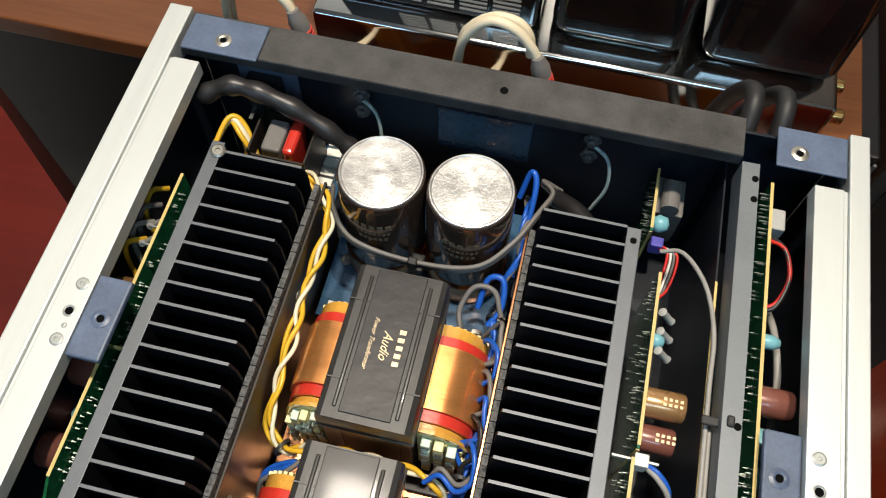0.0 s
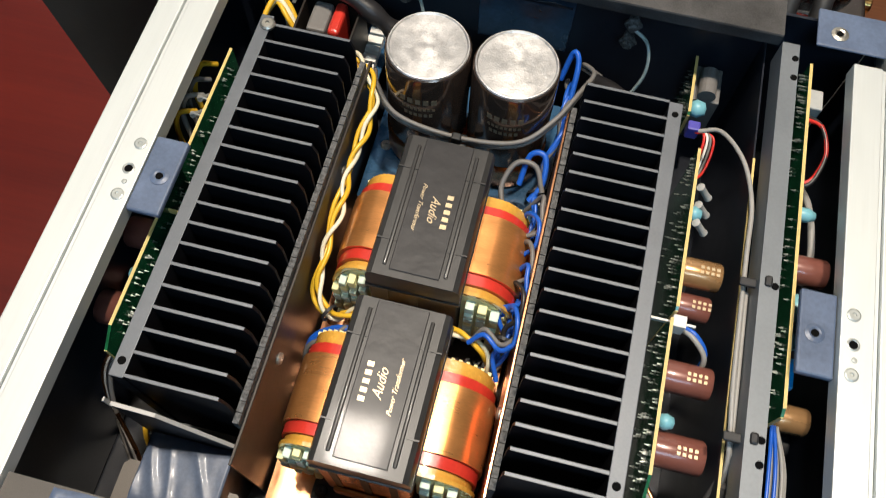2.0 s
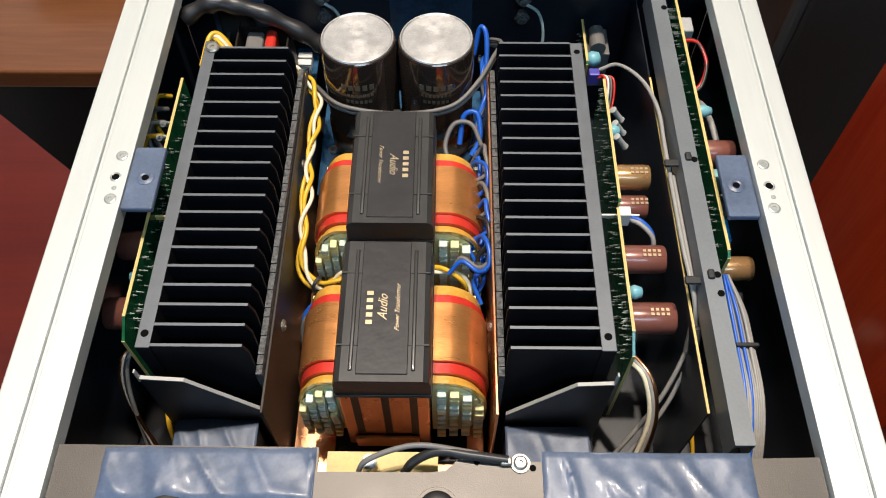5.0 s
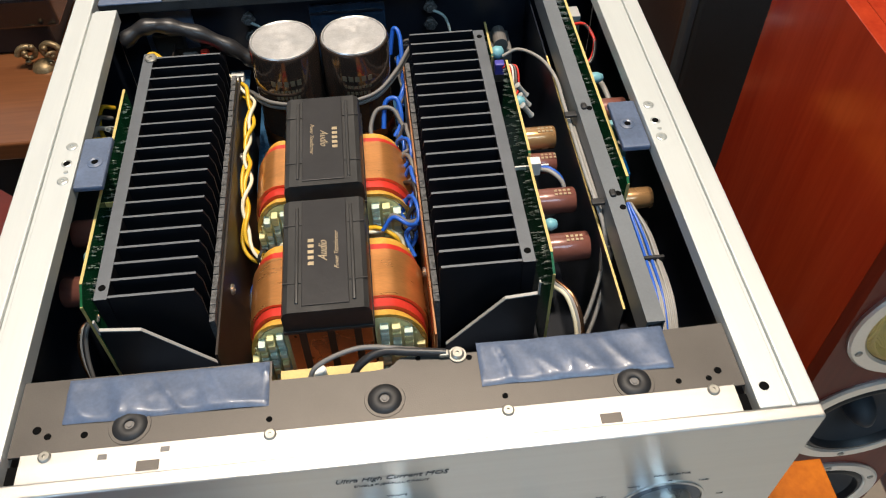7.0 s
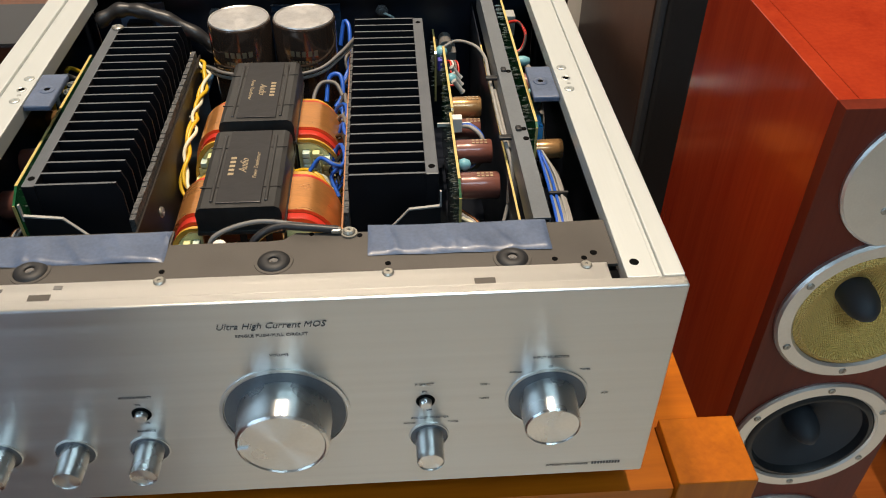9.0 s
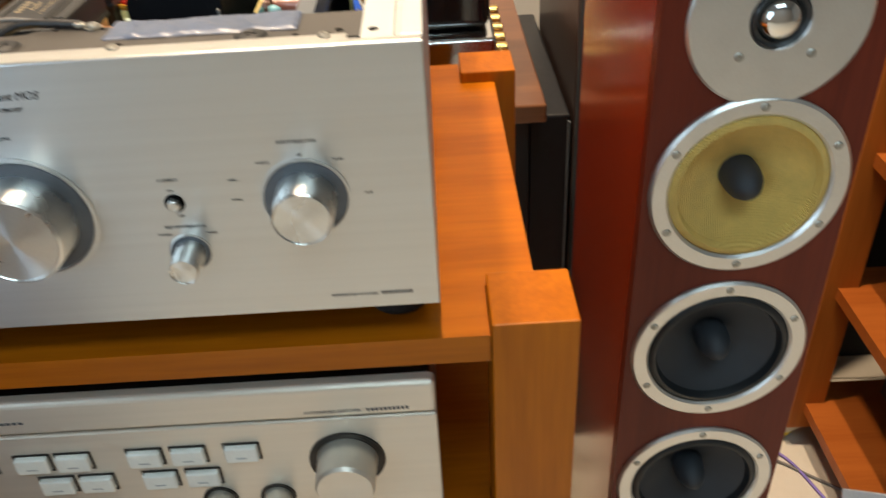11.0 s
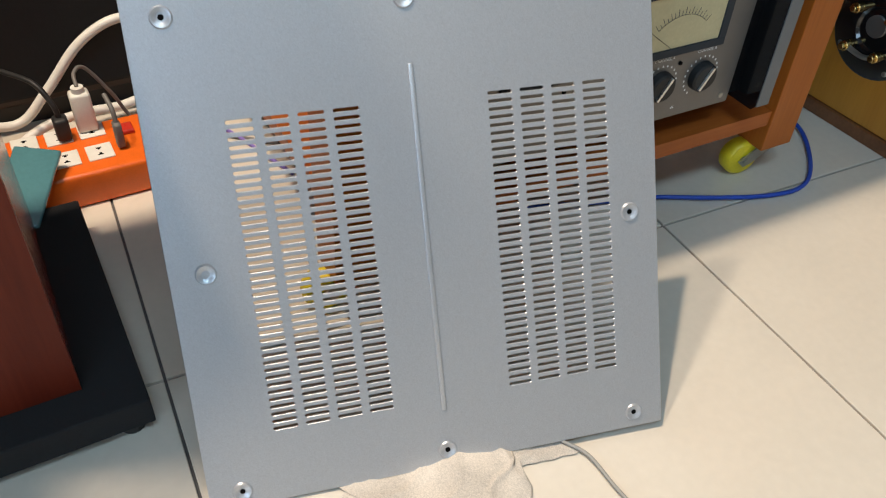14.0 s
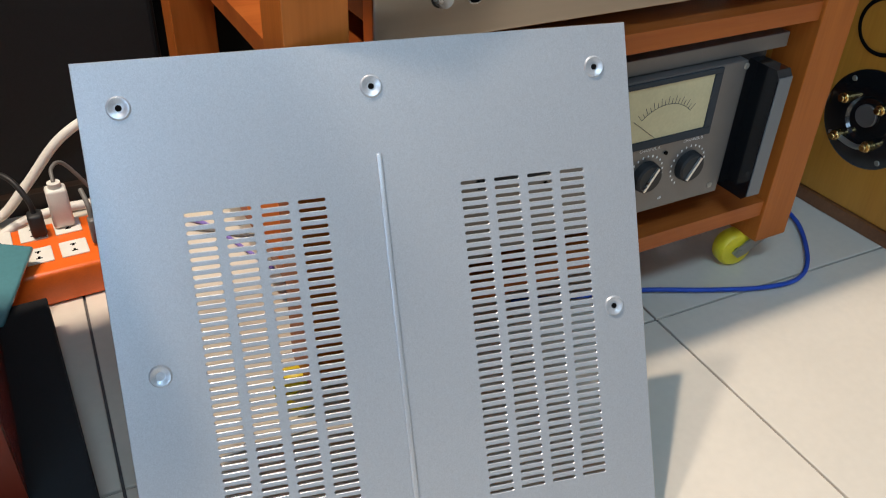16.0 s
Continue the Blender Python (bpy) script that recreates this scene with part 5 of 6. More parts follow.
for k, (y, m_) in enumerate(((0.268, BLUEW), (0.248, GREYW), (0.232, BLUEW), (0.222, BLACKW), (0.206, BLUEW), (0.278, GREYW))):
    d = 0.003 * (k % 3)
    part("loose_wire", tube([(0.0180, y + 0.012, 0.975), (0.0215 + d, y + 0.016, 0.990 + d), (0.0290, y + 0.008, 0.998), (0.0300, y - 0.006, 0.994), (0.0235 - d, y - 0.012, 0.986), (0.0255, y - 0.024, 0.976)], 0.0015), m_, A, smooth=60)
for k, (y, m_) in enumerate(((0.196, BLUEW), (0.200, GREYW))):
    part("loose_wire", tube([(0.0050 + 0.003 * k, y, 0.990), (0.0130, y + 0.004, 0.998 - 0.002 * k), (0.0230, y - 0.002, 0.996 - 0.002 * k), (0.0300, y + 0.006, 0.988), (0.0290, y + 0.020, 0.978)], 0.0015), m_, A, smooth=60)
for y in (0.300, 0.2035):
    part("cable_tie", lathe([(0.0052, -0.001), (0.0060, -0.001), (0.0060, 0.001), (0.0052, 0.001)], (0.0240, y, 0.984), (0.1, 1, 0), 18, True), RUBBER, A)
part("cable_tie", lathe([(0.0052, -0.001), (0.0060, -0.001), (0.0060, 0.001), (0.0052, 0.001)], (-0.080, 0.2005, 0.968), (1, -0.6, 0), 18, True), RUBBER, A)
for k in range(3):
    part("loose_wire", tube([(-0.060 - 0.004 * k, 0.1960, 0.965), (-0.076, 0.194 - 0.003 * k, 0.962), (-0.090, 0.186 - 0.002 * k, 0.950), (-0.092, 0.170, 0.925)], 0.0016), BLUEW if k < 2 else GREYW, A, smooth=60)
for dz in (0.0, 0.004):
    part("capacitor_lead", tube([(-0.1000, 0.372, 0.975), (-0.0895, 0.345, 0.995 + dz), (-0.0700, 0.323, 1.000 + dz), (-0.0315, 0.3180, 0.998 + dz), (0.0050, 0.3210, 1.002 + dz), (0.0240, 0.338, 1.008 + dz), (0.0360, 0.362, 1.010 + dz), (0.0420, 0.380, 1.006 + dz), (0.0350, 0.394, 0.995 + dz), (0.048, 0.398, 0.985)], 0.0015), GREYW, A, "thin grey lead round the capacitors", smooth=60)
part("lead_tie", bx(-0.0345, -0.0285, 0.3150, 0.3200, 0.9965, 1.0045, 0.001), RUBBER, A)
SL = spline([(-0.188, 0.392, 1.020), (-0.170, 0.398, 1.028), (-0.150, 0.398, 1.027), (-0.125, 0.396, 1.018), (-0.100, 0.392, 1.003), (-0.088, 0.391, 0.992)], 8)
part("sleeved_cable", sweep(SL, [0.0062 + 0.0008 * math.sin(i * 0.9) for i in range(len(SL))], 14), BLACKW, A, "wrinkled black sleeved mains cable", smooth=60)
part("sleeved_cable", tube([(0.045, 0.392, 0.985), (0.060, 0.378, 0.995), (0.078, 0.358, 0.995), (0.084, 0.352, 0.975)], 0.0062, 12), BLACKW, A, "black sleeved cable", smooth=60)
part("grey_cable", tube([(0.1120, 0.358, 1.005), (0.1240, 0.356, 1.012), (0.1370, 0.335, 1.018), (0.1430, 0.305, 1.022), (0.1425, 0.270, 1.024), (0.1420, 0.200, 1.026), (0.1430, 0.172, 1.026), (0.1460, 0.156, 1.016), (0.1450, 0.145, 1.002), (0.1330, 0.124, 0.970), (0.1140, 0.106, 0.935), (0.1020, 0.098, 0.915)], 0.0014), LGREYW, A, "grey screened cable along the channel", smooth=60)
part("grey_cable", tube([(0.1450, 0.250, 1.022), (0.1455, 0.172, 1.022), (0.1490, 0.156, 1.012), (0.1485, 0.146, 0.998), (0.1380, 0.123, 0.966), (0.1190, 0.103, 0.930), (0.1060, 0.095, 0.910)], 0.0014), LGREYW, A, smooth=60)
part("cable_sleeve", tube([(0.1472, 0.150, 1.009), (0.1455, 0.1405, 0.996)], 0.0042, 12), GREYW, A, smooth=60)
for k, m_ in ((0, CREAM), (1, LGREYW), (2, COPPER)):
    part("loose_wire", tube([(0.1120, 0.140 + 0.004 * k, 0.985), (0.1200 + 0.002 * k, 0.128, 0.985), (0.1240 + 0.002 * k, 0.110, 0.965), (0.116 + 0.003 * k, 0.090, 0.930)], 0.0015), m_, A, smooth=60)
for k, m_ in ((0, REDW), (1, WHITEP), (2, GREYW), (3, REDW)):
    part("loose_wire", tube([(0.1140, 0.376 - 0.001 * k, 0.982), (0.1200 + 0.002 * k, 0.368, 0.986), (0.1190 + 0.002 * k, 0.350, 0.975), (0.1150, 0.335, 0.980)], 0.0009), m_, A, smooth=60)
for k, m_ in ((0, BLUEW), (1, LGREYW)):
    part("loose_wire", tube([(0.1160, 0.2300, 1.003), (0.1250, 0.226 - 0.003 * k, 1.006), (0.1330, 0.218 - 0.003 * k, 1.000), (0.1310, 0.210 - 0.002 * k, 0.985), (0.120, 0.208, 0.975)], 0.0016), m_, A, smooth=60)
for k, m_ in ((0, REDW), (1, BLACKW)):
    part("loose_wire", tube([(0.1690, 0.372 + 0.003 * k, 1.020), (0.1780, 0.366, 1.024), (0.1830, 0.350, 1.020), (0.1780, 0.335 - 0.002 * k, 1.014), (0.1690, 0.332 - 0.002 * k, 1.010)], 0.0014), m_, A, smooth=60)
part("grey_cable", tube([(0.1800, 0.345, 0.990), (0.1815, 0.320, 1.005), (0.1860, 0.290, 1.000), (0.1850, 0.250, 0.985), (0.178, 0.225, 0.97)], 0.0022), LGREYW, A, smooth=60)
for k in range(9):
    part("ribbon_wire", tube([(0.1695 + 0.0004 * k, 0.186, 1.008 - 0.001 * (k % 3)), (0.1715 + 0.0011 * k, 0.166, 1.003 - 0.0012 * (k % 3)), (0.1720 + 0.0012 * k, 0.144, 1.001 - 0.0012 * (k % 3)), (0.1718 + 0.0012 * k, 0.112, 0.998), (0.1700 + 0.0012 * k, 0.085, 0.985), (0.170 + 0.001 * k, 0.060, 0.955)], 0.0011), BLUEW if k in (0, 3) else LGREYW, A, smooth=60)
part("cable_tie", bx(0.1705, 0.1840, 0.1410, 0.1435, 0.9955, 1.0035, 0.0008), RUBBER, A)
part("yellow_lead", tube([(0.1500, 0.165, 0.955), (0.1540, 0.125, 0.950), (0.1550, 0.095, 0.935), (0.150, 0.085, 0.92)], 0.0014), YELLOW, A, smooth=60)
for k, m_ in ((0, GREYW), (1, BLACKW), (2, LGREYW), (3, COPPER)):
    part("loose_wire", tube([(-0.1790, 0.146 + 0.001 * k, 0.985), (-0.1850 - 0.0012 * k, 0.138, 0.985), (-0.1870 - 0.001 * k, 0.124, 0.965), (-0.180 + 0.002 * k, 0.100, 0.930), (-0.172 + 0.002 * k, 0.085, 0.915)], 0.0014), m_, A, smooth=60)
part("loose_wire", tube([(-0.165, 0.118, 0.96), (-0.163, 0.108, 0.955), (-0.163, 0.100, 0.93), (-0.164, 0.095, 0.91)], 0.0016), YELLOW, A, smooth=60)
for k in range(4):
    part("loose_wire", tube([(-0.190, 0.330 - 0.012 * k, 1.005), (-0.196, 0.322 - 0.012 * k, 1.012), (-0.199, 0.312 - 0.01 * k, 1.000), (-0.194, 0.305 - 0.01 * k, 0.985)], 0.0017), (YELLOW, GREYW, LGREYW, YELLOW)[k], A, smooth=60)
# earth lead on the front bracket
part("earth_lead", tube([(-0.040, 0.055, 1.030), (-0.034, 0.060, 1.041), (-0.012, 0.066, 1.045), (0.012, 0.064, 1.0435), (0.034, 0.060, 1.0420)], 0.0014), GREYW, A, smooth=60)
part("earth_lead", tube([(-0.018, 0.055, 1.028), (-0.012, 0.060, 1.038), (0.000, 0.064, 1.0425), (0.016, 0.062, 1.0430), (0.034, 0.060, 1.0420)], 0.0024), BLACKW, A, smooth=60)
lug = part("earth_lug", join(lathe([(0.0026, 0), (0.0047, 0), (0.0047, 0.001), (0.0026, 0.001)], (0.0400, 0.0590, T - 0.005), (0, 0, 1), 20, True), bx(0.030, 0.036, 0.0575, 0.0615, T - 0.0045, T - 0.0015, 0.001)), SCREW, A, "crimped earth lug")
part("lug_screw", screw_head((0.0400, 0.0590, T - 0.0038), (0, 0, 1), 0.0035, 0.0016), SCREW, lug)
part("front_board", bx(-0.056, 0.0, 0.048, 0.070, 1.022, 1.0236), PCBEDGE, A)
part("white_plug", cy((-0.034, 0.062, 1.0238), (-0.034, 0.062, 1.034), 0.004, 14, 0.001), WHITEP, A)


# ---- lower amplifier in the first rack ----
L = thing("amplifier", (0, 0.2, 0.648), "champagne integrated amplifier with square buttons on a rack shelf", "amplifier")
part("body", bx(-0.218, 0.207, 0.012, 0.390, 0.690, 0.818, 0.002), BLACK, L, "black steel case")
part("upper_fascia", bx(-0.2200, 0.2100, 0.0, 0.0115, 0.7955, 0.8230, 0.0035, 3), CHAMPAGNE, L, "champagne upper fascia strip")
part("lower_fascia", bx(-0.2200, 0.2100, 0.0, 0.0115, 0.6920, 0.7945, 0.0015), CHAMPAGNE, L, "champagne lower fascia")
part("bottom_edge", bx(-0.2200, 0.2100, -0.0015, 0.0, 0.6920, 0.6950, 0.0006), RING, L)
lettering("lettering", "INTEGRATED AMPLIFIER", 0.0034, pose(0.1430, -0.0002, 0.8005, 90), DARKINK, L, "", "CENTER", 0.0001)
part("model_mark", join(*[bx(0.1650 + 0.0028 * i, 0.1650 + 0.0028 * i + 0.0019, -0.0003, 0.0001, 0.8005, 0.8030) for i in range(10)]), DARKINK, L)
part("maker_mark", join(*[bx(-0.0900 + 0.004 * i, -0.0900 + 0.004 * i + 0.0028, -0.0003, 0.0001, 0.8060, 0.8080) for i in range(9)]), DARKINK, L)


def fascia_knob(parent, x, z, r, depth, well, material, ringm):
    k = part("knob", lathe([(0, -depth + 0.002), (r * 0.25, -depth + 0.0012), (r * 0.92, -depth), (r, -depth + 0.0025), (r * 1.03, -0.001), (r * 1.03, 0.004)], (x, 0, z), (0, 1, 0), 48), material, parent, "turned metal knob", smooth=30)
    part("knob_well", lathe([(r * 1.05, -0.0006), (well, -0.0006), (well * 1.06, -0.0014), (well * 1.08, 0.0006)], (x, 0, z), (0, 1, 0), 48), ringm, k, smooth=40)
    return k


fascia_knob(L, 0.1475, 0.7560, 0.0195, 0.026, 0.0240, CHAMPAGNE, BRONZE)
fascia_knob(L, 0.0955, 0.7230, 0.0090, 0.018, 0.0115, CHAMPAGNE, BRONZE)
fascia_knob(L, 0.0555, 0.7230, 0.0090, 0.018, 0.0115, CHAMPAGNE, BRONZE)
for row, z, xs in ((0, 0.770, (-0.128, -0.097, -0.060, -0.033, 0.0145, 0.0435, 0.0790)), (1, 0.7480, (-0.110, -0.050, -0.023, 0.0200, 0.0490))):
    for x in xs:
        b = part("button", bx(x - 0.0110, x + 0.0110, -0.0050, 0.0, z - 0.0068, z + 0.0068, 0.0014), WHITEP, L, "pale square push button")
        part("button_frame", join(bx(x - 0.0122, x + 0.0122, -0.0010, 0.0002, z - 0.0080, z - 0.0070), bx(x - 0.0122, x + 0.0122, -0.0010, 0.0002, z + 0.0070, z + 0.0080),
                                  bx(x + 0.0112, x + 0.0122, -0.0010, 0.0002, z - 0.0069, z + 0.0069), bx(x - 0.0122, x - 0.0112, -0.0010, 0.0002, z - 0.0069, z + 0.0069)), BRONZE, b)
        part("button_print", bx(x - 0.0035, x + 0.0035, -0.0052, -0.0049, z - 0.0026, z - 0.0014), GREYINK, b)
for x in (-0.19, 0.17):
    for y in (0.04, 0.35):
        part("foot", cy((x, y, 0.6482), (x, y, 0.690), 0.020, 24, 0.002), RUBBER, L)

# ---- units in the second rack (axes of the rack) ----
R = thing("receiver", (0, 0, 0), "champagne amplifier with large display window on a rack shelf", "amplifier", m=RKU)
part("body", bx(0.056, 0.550, 0.020, 0.390, 0.398, 0.566, 0.002), DARKWOOD, R, "dark brown case")
part("fascia", bx(0.0500, 0.5560, -0.004, 0.0195, 0.386, 0.580, 0.0025, 3), FASCIA, R, "brushed champagne fascia")


def rk_knob(parent, x, z, r, depth, y=-0.004, material=KNOB, rim=BRONZE):
    k = part("knob", lathe([(0, -depth + 0.0006), (r * 0.90, -depth), (r, -depth + 0.002), (r * 1.03, -0.001), (r * 1.03, 0.003)], (x, y, z), (0, 1, 0), 40), material, parent, "turned metal knob", smooth=30)
    part("knob_ring", lathe([(r * 1.03, -0.0008), (r * 1.22, -0.0008), (r * 1.26, 0.0004)], (x, y, z), (0, 1, 0), 40), rim, k)
    return k


rk_knob(R, 0.1250, 0.4970, 0.0240, 0.022)
rk_knob(R, 0.4700, 0.5040, 0.0240, 0.022)
win = part("display_window", prism([(0.1880, 0.4600), (0.4020, 0.4600), (0.4200, 0.5300), (0.2120, 0.5300)], 1, -0.0052, -0.0042), GLASSY, R, "dark reflecting display window")
part("window_sill", prism([(0.1850, 0.4515), (0.4080, 0.4515), (0.4030, 0.4595), (0.1872, 0.4595)], 1, -0.0085, -0.0042, 0.0008), RING, win, "bright window sill")
part("window_trim", prism([(0.4035, 0.4600), (0.4075, 0.4600), (0.4260, 0.5330), (0.4215, 0.5330)], 1, -0.0070, -0.0042), RING, win)
for i in range(6):
    k = rk_knob(R, 0.1935 + 0.0462 * i, 0.4225, 0.0072, 0.010)
    part("grip", bx(0.1935 + 0.0462 * i - 0.0020, 0.1935 + 0.0462 * i + 0.0020, -0.0185, -0.0138, 0.4160, 0.4290, 0.0008), KNOB, k)
rk_knob(R, 0.1110, 0.4235, 0.0075, 0.010)
rk_knob(R, 0.1440, 0.4225, 0.0072, 0.003, rim=KNOB, material=HOLE)
for i in range(4):
    part("socket", cy((0.472 + 0.0165 * i, -0.0055, 0.4230), (0.472 + 0.0165 * i, -0.004, 0.4230), 0.0042, 16, 0.0005), RING, R)
for x in (0.10, 0.53):
    for y in (0.05, 0.34):
        part("foot", cy((x, y, 0.3662), (x, y, 0.398), 0.020, 20, 0.002), RUBBER, R)

S = thing("disc_player", (0, 0, 0), "plain silver unit with one small socket on a rack shelf", "audio unit", m=RKU)
part("body", bx(0.064, 0.560, 0.020, 0.37, 0.627, 0.715, 0.002), DARKWOOD, S, "dark brown case")
part("fascia", bx(0.0600, 0.5640, -0.002, 0.0195, 0.620, 0.722, 0.002), SILVER, S, "plain silver fascia")
part("socket", lathe([(0.0024, -0.0030), (0.0042, -0.0030), (0.0046, -0.0015), (0.0046, 0.001)], (0.0930, -0.002, 0.656), (0, 1, 0), 20), HOLE, S)
for x in (0.10, 0.52):
    for y in (0.05, 0.32):
        part("foot", cy((x, y, 0.6062), (x, y, 0.627), 0.016, 20, 0.002), RUBBER, S)

M = thing("power_amplifier", (0, 0, 0), "grey power amplifier with cream needle meters and side handles", "amplifier", m=RKU @ Matrix.Translation((0.016, -0.004, -0.007)))
part("body", bx(0.090, 0.545, 0.045, 0.42, 0.150, 0.335, 0.002), BLACK, M, "black steel case")
part("fascia", bx(0.0950, 0.4780, -0.004, 0.0445, 0.152, 0.318, 0.0015), AMPGREY, M, "warm grey metal fascia")
part("top_strip", bx(0.0950, 0.5450, 0.006, 0.0445, 0.3195, 0.337, 0.001), AMPGREY, M)
part("end_cheek", bx(0.4790, 0.5200, 0.010, 0.0445, 0.152, 0.318, 0.001), BLACK, M)
for x, kx in ((0.210, 0.358), (0.370, 0.420)):
    b = part("meter_bezel", join(bx(x - 0.070, x + 0.070, -0.0075, -0.0042, 0.238, 0.2475, 0.0008), bx(x - 0.070, x + 0.070, -0.0075, -0.0042, 0.3105, 0.3165, 0.0008),
                                 bx(x - 0.070, x - 0.0595, -0.0075, -0.0042, 0.2476, 0.3104, 0.0008), bx(x + 0.0595, x + 0.070, -0.0075, -0.0042, 0.2476, 0.3104, 0.0008)), SLATE, M, "dark meter frame")
    part("meter_face", bx(x - 0.0594, x + 0.0594, -0.0056, -0.0042, 0.2476, 0.3104), METER, b, "cream meter scale")
    ticks = []
    for i in range(17):
        a = radians(130 - i * 5)
        q = bx(-0.0003, 0.0003, -0.0001, 0.0001, 0, 0.006 if i % 2 else 0.009)
        bmesh.ops.transform(q, matrix=Matrix.Translation((x + 0.052 * math.cos(a), -0.0058, 0.2300 + 0.056 * math.sin(a))) @ Matrix.Rotation(math.pi / 2 - a, 4, "Y"), verts=q.verts)
        ticks.append(q)
    part("scale_marks", join(*ticks, tube([(x + 0.052 * math.cos(radians(130 - i * 8)), -0.0058, 0.230 + 0.056 * math.sin(radians(130 - i * 8))) for i in range(11)], 0.0003, 5, 3)), DARKINK, b)
    part("needle", tube([(x - 0.010, -0.0062, 0.2480), (x - 0.0450, -0.0062, 0.2740)], 0.0003, 5, 2), DARKINK, b)
    k = part("knob", lathe([(0, -0.010), (0.0150, -0.010), (0.0175, -0.008), (0.0185, 0.0)], (kx, -0.004, 0.2010), (0, 1, 0), 36), RUBBER, M, "black knob with a silver pointer", smooth=30)
    q = bx(-0.0018, 0.0018, -0.0165, -0.0138, -0.0155, 0.0155, 0.0005)
    bmesh.ops.transform(q, matrix=Matrix.Translation((kx, 0, 0.2010)) @ Matrix.Rotation(radians(32), 4, "Y"), verts=q.verts)
    part("pointer", q, KNOB, k)
    dots = []
    for i in range(19):
        a = radians(235 - i * 16)
        dots.append(bx(kx + 0.0245 * math.cos(a) - 0.0009, kx + 0.0245 * math.cos(a) + 0.0009, -0.0043, -0.0039, 0.2010 + 0.0245 * math.sin(a) - 0.0012, 0.2010 + 0.0245 * math.sin(a) + 0.0012))
    tagged(part("dial_print", join(*dots), WHITEINK, k), kind="stuff")
    lettering("lettering", "CHANNEL A" if x < 0.3 else "CHANNEL B", 0.0052, pose(kx, -0.0042, 0.2320, 90), WHITEINK, M, "", "CENTER", 0.0001)
    part("lamp_dot", cy((x + 0.012, -0.006, 0.2250), (x + 0.012, -0.004, 0.2250), 0.0022, 14), HOLE, M)
lettering("lettering", "dB", 0.0050, pose(0.3870, -0.0042, 0.1640, 90), WHITEINK, M, "", "CENTER", 0.0001)
for x, z in ((0.4760, 0.3110), (0.4640, 0.1640), (0.103, 0.311), (0.103, 0.164)):
    part("screw", screw_head((x, -0.0042, z), (0, -1, 0), 0.0038), SCREW, M)
hd = part("handle", prism([(0.0440, 0.150), (-0.0290, 0.150), (-0.0340, 0.155), (-0.0340, 0.305), (-0.0290, 0.312), (0.0440, 0.312)], 0, 0.4950, 0.5160, 0.0015), BLACKGLOSS, M, "black front handle")
part("handle_edge", bx(0.4955, 0.5155, -0.0362, -0.0342, 0.156, 0.305, 0.0008), GREY, hd, "bright worn handle edge")
for x in (0.13, 0.50):
    for y in (0.06, 0.37):
        part("foot", cy((x, y, 0.1182), (x, y, 0.150), 0.018, 20, 0.002), RUBBER, M)

# ---- speaker turned backwards beside the second rack ----
t = thing("floor_speaker", (1.85, 0.35, 0), "amber veneered speaker turned to show its terminal plate", "speaker", "floor speakers")
part("cabinet", bx(1.648, 2.02, 0.105, 0.50, 0.022, 0.90, 0.002), SPEAKERORANGE, t, "amber veneered cabinet")
part("plinth", bx(1.644, 2.02, 0.100, 0.505, 0.0, 0.0215, 0.002), TABLEWOOD, t, "dark base board")
cup = part("terminal_plate", lathe([(0, 0.0005), (0.030, 0.0005), (0.034, 0.004), (0.066, 0.004), (0.070, 0.002), (0.070, -0.0005)], (1.6478, 0.218, 0.160), (-1, 0, 0), 48), BLACKGLOSS, t, "round black terminal plate", smooth=35)
part("disc", cy((1.6470, 0.222, 0.165), (1.6420, 0.222, 0.165), 0.016, 28, 0.001), AMPGREY, cup)
for dy, dz in ((0.036, 0.022), (-0.020, 0.026), (0.032, -0.034), (-0.018, -0.030)):
    part("terminal", join(cy((1.6440, 0.218 + dy, 0.160 + dz), (1.6290, 0.218 + dy, 0.160 + dz), 0.0075, 18, 0.0012), cy((1.6290, 0.218 + dy, 0.160 + dz), (1.6230, 0.218 + dy, 0.160 + dz), 0.0050, 16, 0.001)), BRASS, cup, "metal binding post", smooth=35)
part("link_bar", tube([(1.6350, 0.250, 0.126), (1.6350, 0.220, 0.122), (1.6350, 0.200, 0.130)], 0.004, 8), SCREW, cup)
for a in (0.9, 2.5, 4.1, 5.6):
    part("screw", screw_head((1.6438, 0.218 + 0.061 * math.cos(a), 0.160 + 0.061 * math.sin(a)), (-1, 0, 0), 0.0040), SCREW, cup)
part("port", lathe([(0.034, 0.002), (0.036, 0.003), (0.040, 0.001), (0.040, -0.0005), (0, -0.0004)], (1.6478, 0.240, 0.285), (-1, 0, 0), 36), HOLE, t)

# ---- power strip, plugs and cables on the floor ----
P = thing("power_strip", (0.58, 0.565, 0), "orange power strip with white sockets lying on the floor", "power strip")
part("body", bx(0.440, 0.712, 0.508, 0.624, 0.0005, 0.048, 0.006, 3), ORANGE, P, "orange plastic body", smooth=50)
for i in range(5):
    for y in (0.532, 0.586):
        x = 0.462 + 0.0405 * i
        so = part("socket", bx(x, x + 0.032, y, y + 0.034, 0.0475, 0.0500, 0.0012), WHITEP, P, "white socket")
        part("socket_slots", join(bx(x + 0.0125, x + 0.0195, y + 0.008, y + 0.0100, 0.0499, 0.0503), bx(x + 0.0145, x + 0.0175, y + 0.010, y + 0.0130, 0.0499, 0.0503),
                                  bx(x + 0.0125, x + 0.0195, y + 0.0235, y + 0.0255, 0.0499, 0.0503), bx(x + 0.0145, x + 0.0175, y + 0.0205, y + 0.0235, 0.0499, 0.0503)), HOLE, so)
